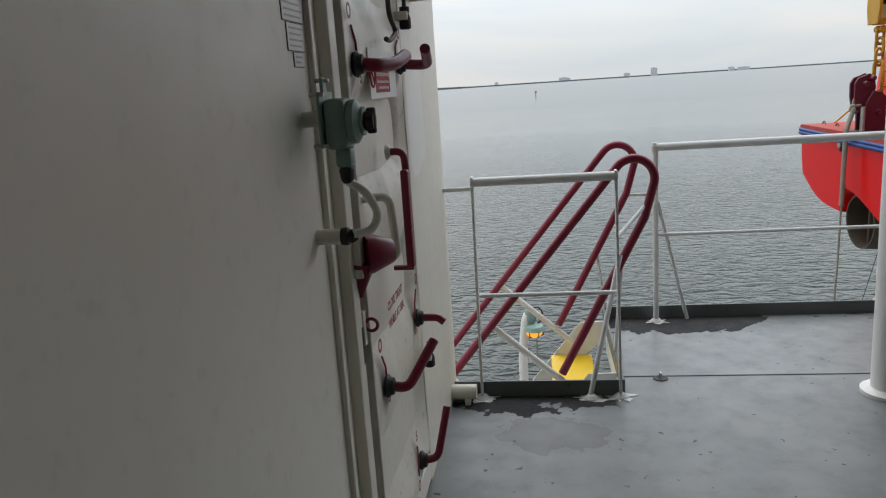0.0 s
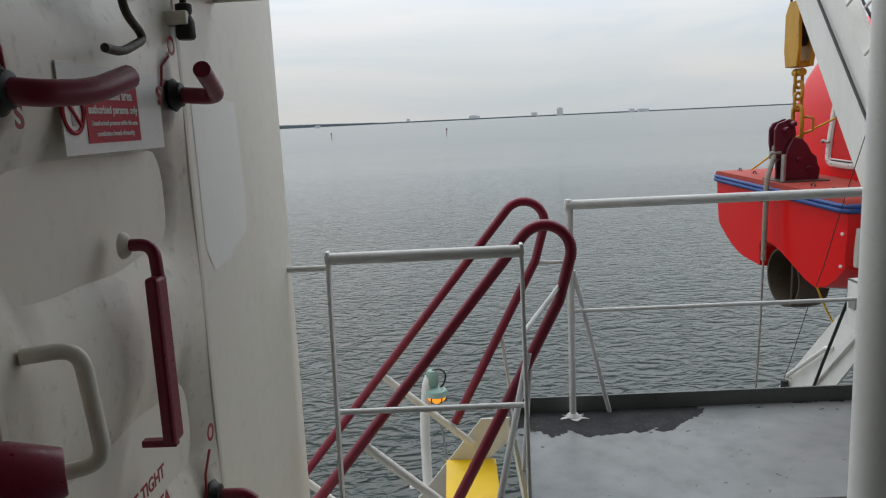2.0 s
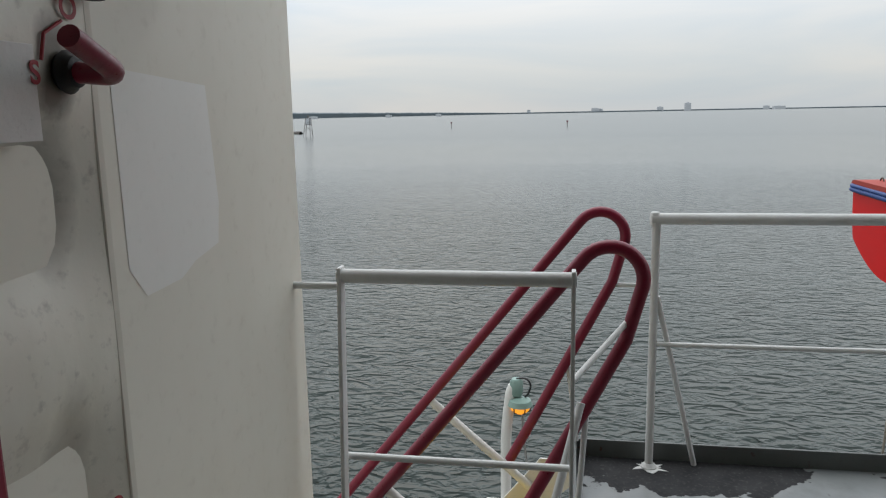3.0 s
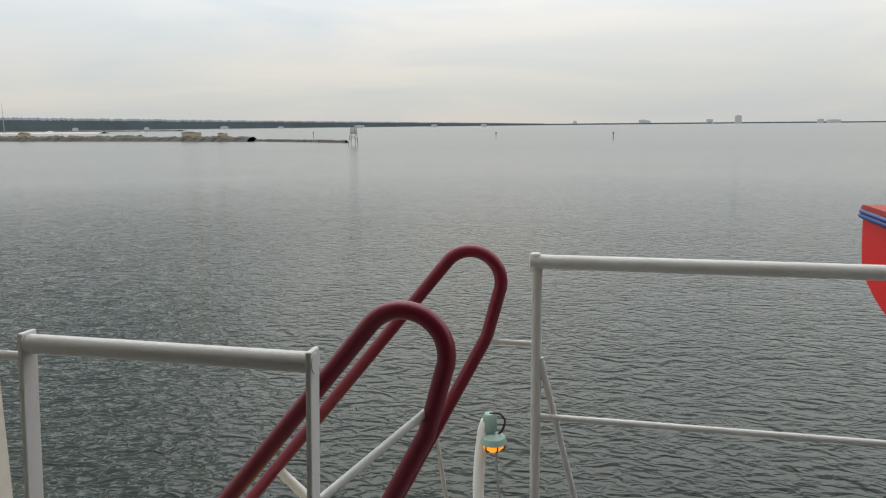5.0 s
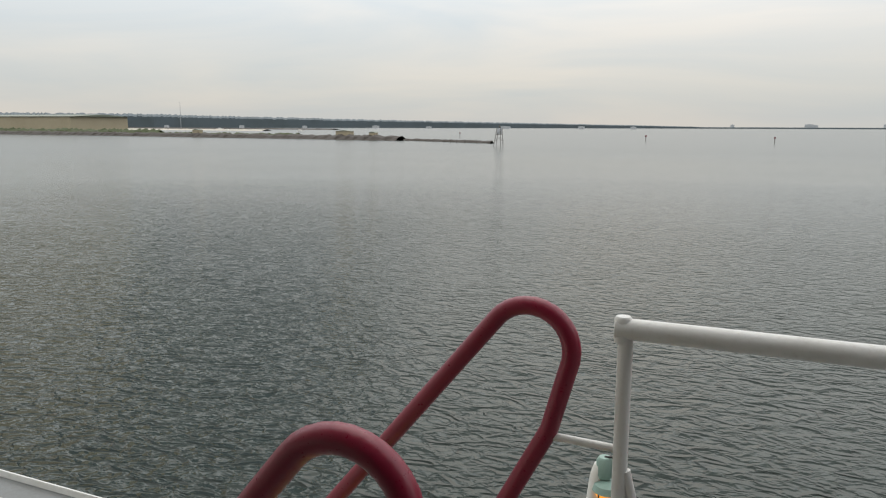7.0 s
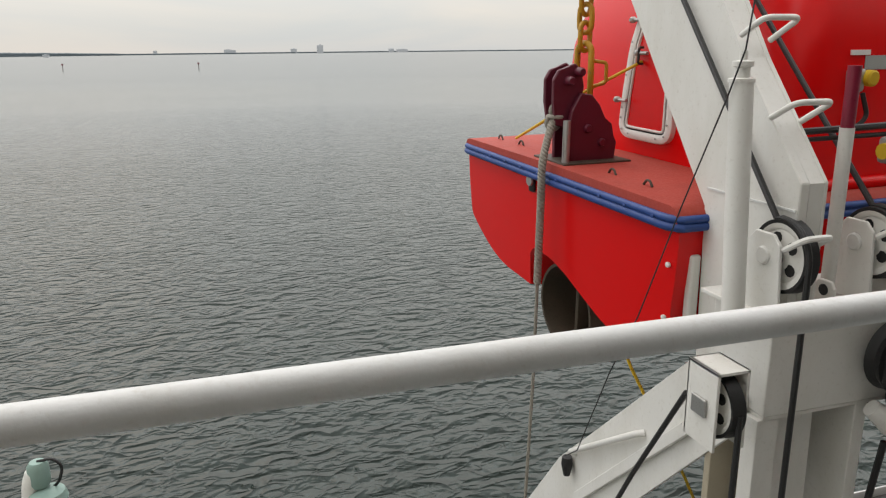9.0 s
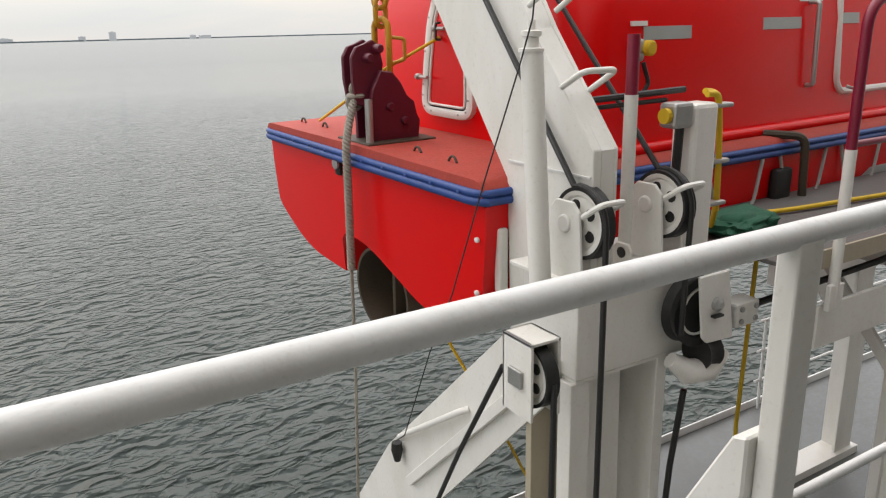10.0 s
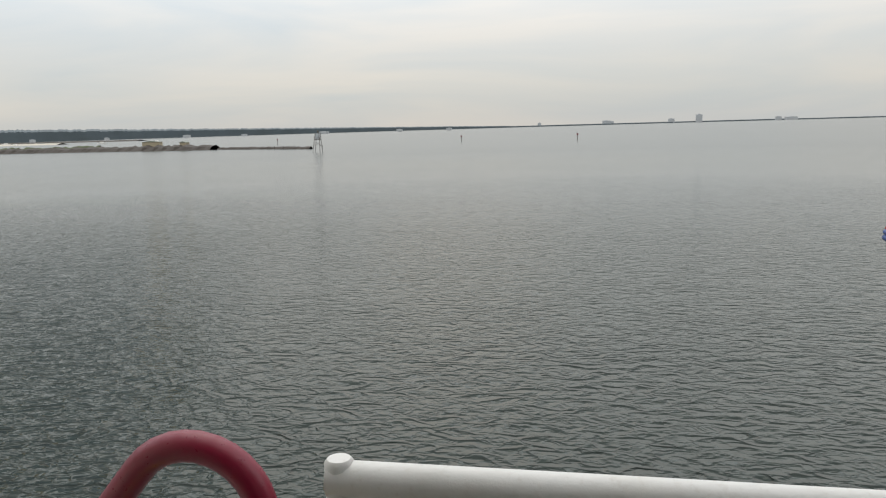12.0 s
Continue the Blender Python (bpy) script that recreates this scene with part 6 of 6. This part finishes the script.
for z in (1.07, 0.84, 0.66):
    bm = B()
    box(bm, (3.085, 1.335, z - 0.010), (3.185, 1.385, z + 0.010), 0.008)
    piece("clip", bm, M_STEEL, hose)

# ---- embarkation platform beside the boat ----
pf = thing("embarkation_platform", (4.5, 1.55, 0.0), "grey non-slip embarkation platform on white beams", "platform")
bm = B()
box(bm, (3.20, 1.08, 0.435), (9.0, 1.90, 0.455), 0.003)
piece("tread_plate", bm, M_PLATFORM, pf, "grey non-slip plate")
bm = B()
box(bm, (3.5, 1.90, 0.41), (9.0, 1.915, 0.50), 0.003)
piece("kick_plate", bm, M_STRIPE, pf)
bm = B()
box(bm, (3.50, 1.06, 0.0), (9.0, 1.08, 0.20), 0.003)
piece("edge_beam", bm, M_WHITE, pf)
bm = B()
box(bm, (3.21, 1.066, 0.37), (9.0, 1.079, 0.456), 0.003)
piece("plate_lip", bm, M_OCHRE_SHADE, pf, "dull ochre folded plate edge")
bm = B()
box(bm, (3.205, 1.86, 0.30), (9.0, 1.88, 0.432), 0.003)
piece("edge_beam", bm, M_WHITE, pf)
for x in (4.3, 6.2, 8.1):
    bm = B()
    box(bm, (x, 1.082, 0.20), (x + 0.1, 1.858, 0.434), 0.003)
    piece("cross_beam", bm, M_WHITE, pf)
    for y in (1.10, 1.78):
        bm = B()
        box(bm, (x + 0.01, y, -2.7), (x + 0.09, y + 0.012, 0.25), 0.002)
        box(bm, (x + 0.04, y - 0.06, -2.7), (x + 0.052, y + 0.07, 0.25), 0.002)
        piece("leg", bm, M_WHITE, pf)
    bm = B()
    box(bm, (x - 0.05, 1.0, -2.70), (x + 0.15, 1.95, -2.62), 0.004)
    piece("foot_beam", bm, M_WHITE, pf)
    bm = B()
    prism(bm, [(1.10, -0.35), (1.10, -0.45), (1.70, 0.25), (1.62, 0.25)], "x", x + 0.03, x + 0.06, 0.003)
    piece("knee", bm, M_WHITE, pf)
for x in (3.57, 5.4, 7.1):
    bm = B()
    tube(bm, [(x, 1.05, 0.20), (x, 1.05, 0.88)], 0.024, 14)
    s = piece("stanchion", bm, M_WHITE, pf, smooth=True)
    bm = B()
    tube(bm, rounded([(x, 1.05, 0.88), (x, 1.05, 1.44), (x + 0.16, 1.05, 1.50), (x + 1.2, 1.05, 1.50)], 0.12), 0.022, 14)
    piece("red_rail", bm, M_DARKRED, s, "dark red handrail", smooth=True)
    bm = B()
    tube(bm, [(x, 1.05, 0.90), (x + 1.4, 1.05, 0.90)], 0.015, 10)
    piece("red_mid_rail", bm, M_DARKRED, s, "dark red mid rail", smooth=True)
    bm = B()
    box(bm, (x - 0.05, 1.03, 0.18), (x + 0.05, 1.055, 0.30), 0.006)
    piece("clamp", bm, M_WHITE, s)

bag = thing("canvas_bag", (3.42, 1.44, 0.455), "crumpled green canvas bag on the platform", "bag")
bm = B()
bmesh.ops.create_icosphere(bm, subdivisions=4, radius=1.0)
for v in bm.verts:
    p = v.co.copy()
    p = Vector((math.copysign(abs(p.x) ** 0.6, p.x), math.copysign(abs(p.y) ** 0.6, p.y), math.copysign(abs(p.z) ** 0.7, p.z)))
    k = 1 + 0.22 * noise.noise(v.co * 2.2) + 0.10 * noise.noise(v.co * 6)
    v.co = Vector((3.42 + p.x * 0.155 * k, 1.44 + p.y * 0.12 * k, 0.507 + max(p.z, -0.9) * 0.057 * k + 0.022 * p.x * p.z + 0.012 * noise.noise(v.co * 4.0)))
piece("sack", bm, M_GREEN, bag, smooth=True)

# yellow lashing with a hook, below the platform
lash = thing("lashing_rope", (3.62, 1.30, -0.8), "yellow lashing rope with a steel hook", "rope")
bm = B()
tube(bm, [(3.80, 1.6, 0.30), (3.90, 1.7, -0.8), (4.0, 1.75, -1.72)], 0.012, 8)
piece("strand", bm, M_HOSE, lash, smooth=True)
bm = B()
tube(bm, [(4.0, 1.75, -1.72), (4.0, 1.75, -1.86), (4.04, 1.75, -1.90), (4.06, 1.75, -1.84)], 0.018, 8)
piece("hook", bm, M_BRONZE, lash, smooth=True)

# far rail of the lower deck
lr = thing("railing", (9.0, 3.9, -2.7), "white three-bar railing of the lower deck", "railing", "deck railings")
for z in (-2.35, -2.0, -1.65):
    bm = B()
    tube(bm, [(7.2, 3.9, z), (30.0, 3.9, z)], 0.014, 8)
    piece("bar", bm, M_RAIL, lr, smooth=True)
for x in range(8):
    bm = B()
    tube(bm, [(7.3 + 1.8 * x, 3.9, -2.7), (7.3 + 1.8 * x, 3.9, -1.65)], 0.017, 8)
    piece("post", bm, M_RAIL, lr, smooth=True)

# steel stand on the lower deck
stand = thing("steel_stand", (6.7, 2.9, -2.7), "white welded steel stand on the lower deck", "stand")
for x in (6.25, 7.15):
    bm = B()
    box(bm, (x - 0.13, 2.84, -2.62), (x + 0.13, 2.87, -0.75), 0.004)
    box(bm, (x - 0.015, 2.87, -2.62), (x + 0.015, 3.05, -0.75), 0.004)
    piece("leg", bm, M_WHITE, stand)
bm = B()
box(bm, (6.0, 2.80, -2.70), (7.35, 3.05, -2.62), 0.004)
piece("foot_beam", bm, M_WHITE, stand)
bm = B()
box(bm, (6.0, 2.80, -0.75), (8.6, 3.05, -0.45), 0.006)
piece("top_beam", bm, M_WHITE, stand)
bm = B()
prism(bm, [(6.4, -0.75), (6.55, -0.75), (7.1, -1.25), (7.0, -1.35)], "y", 2.9, 2.93, 0.003)
piece("knee", bm, M_WHITE, stand)
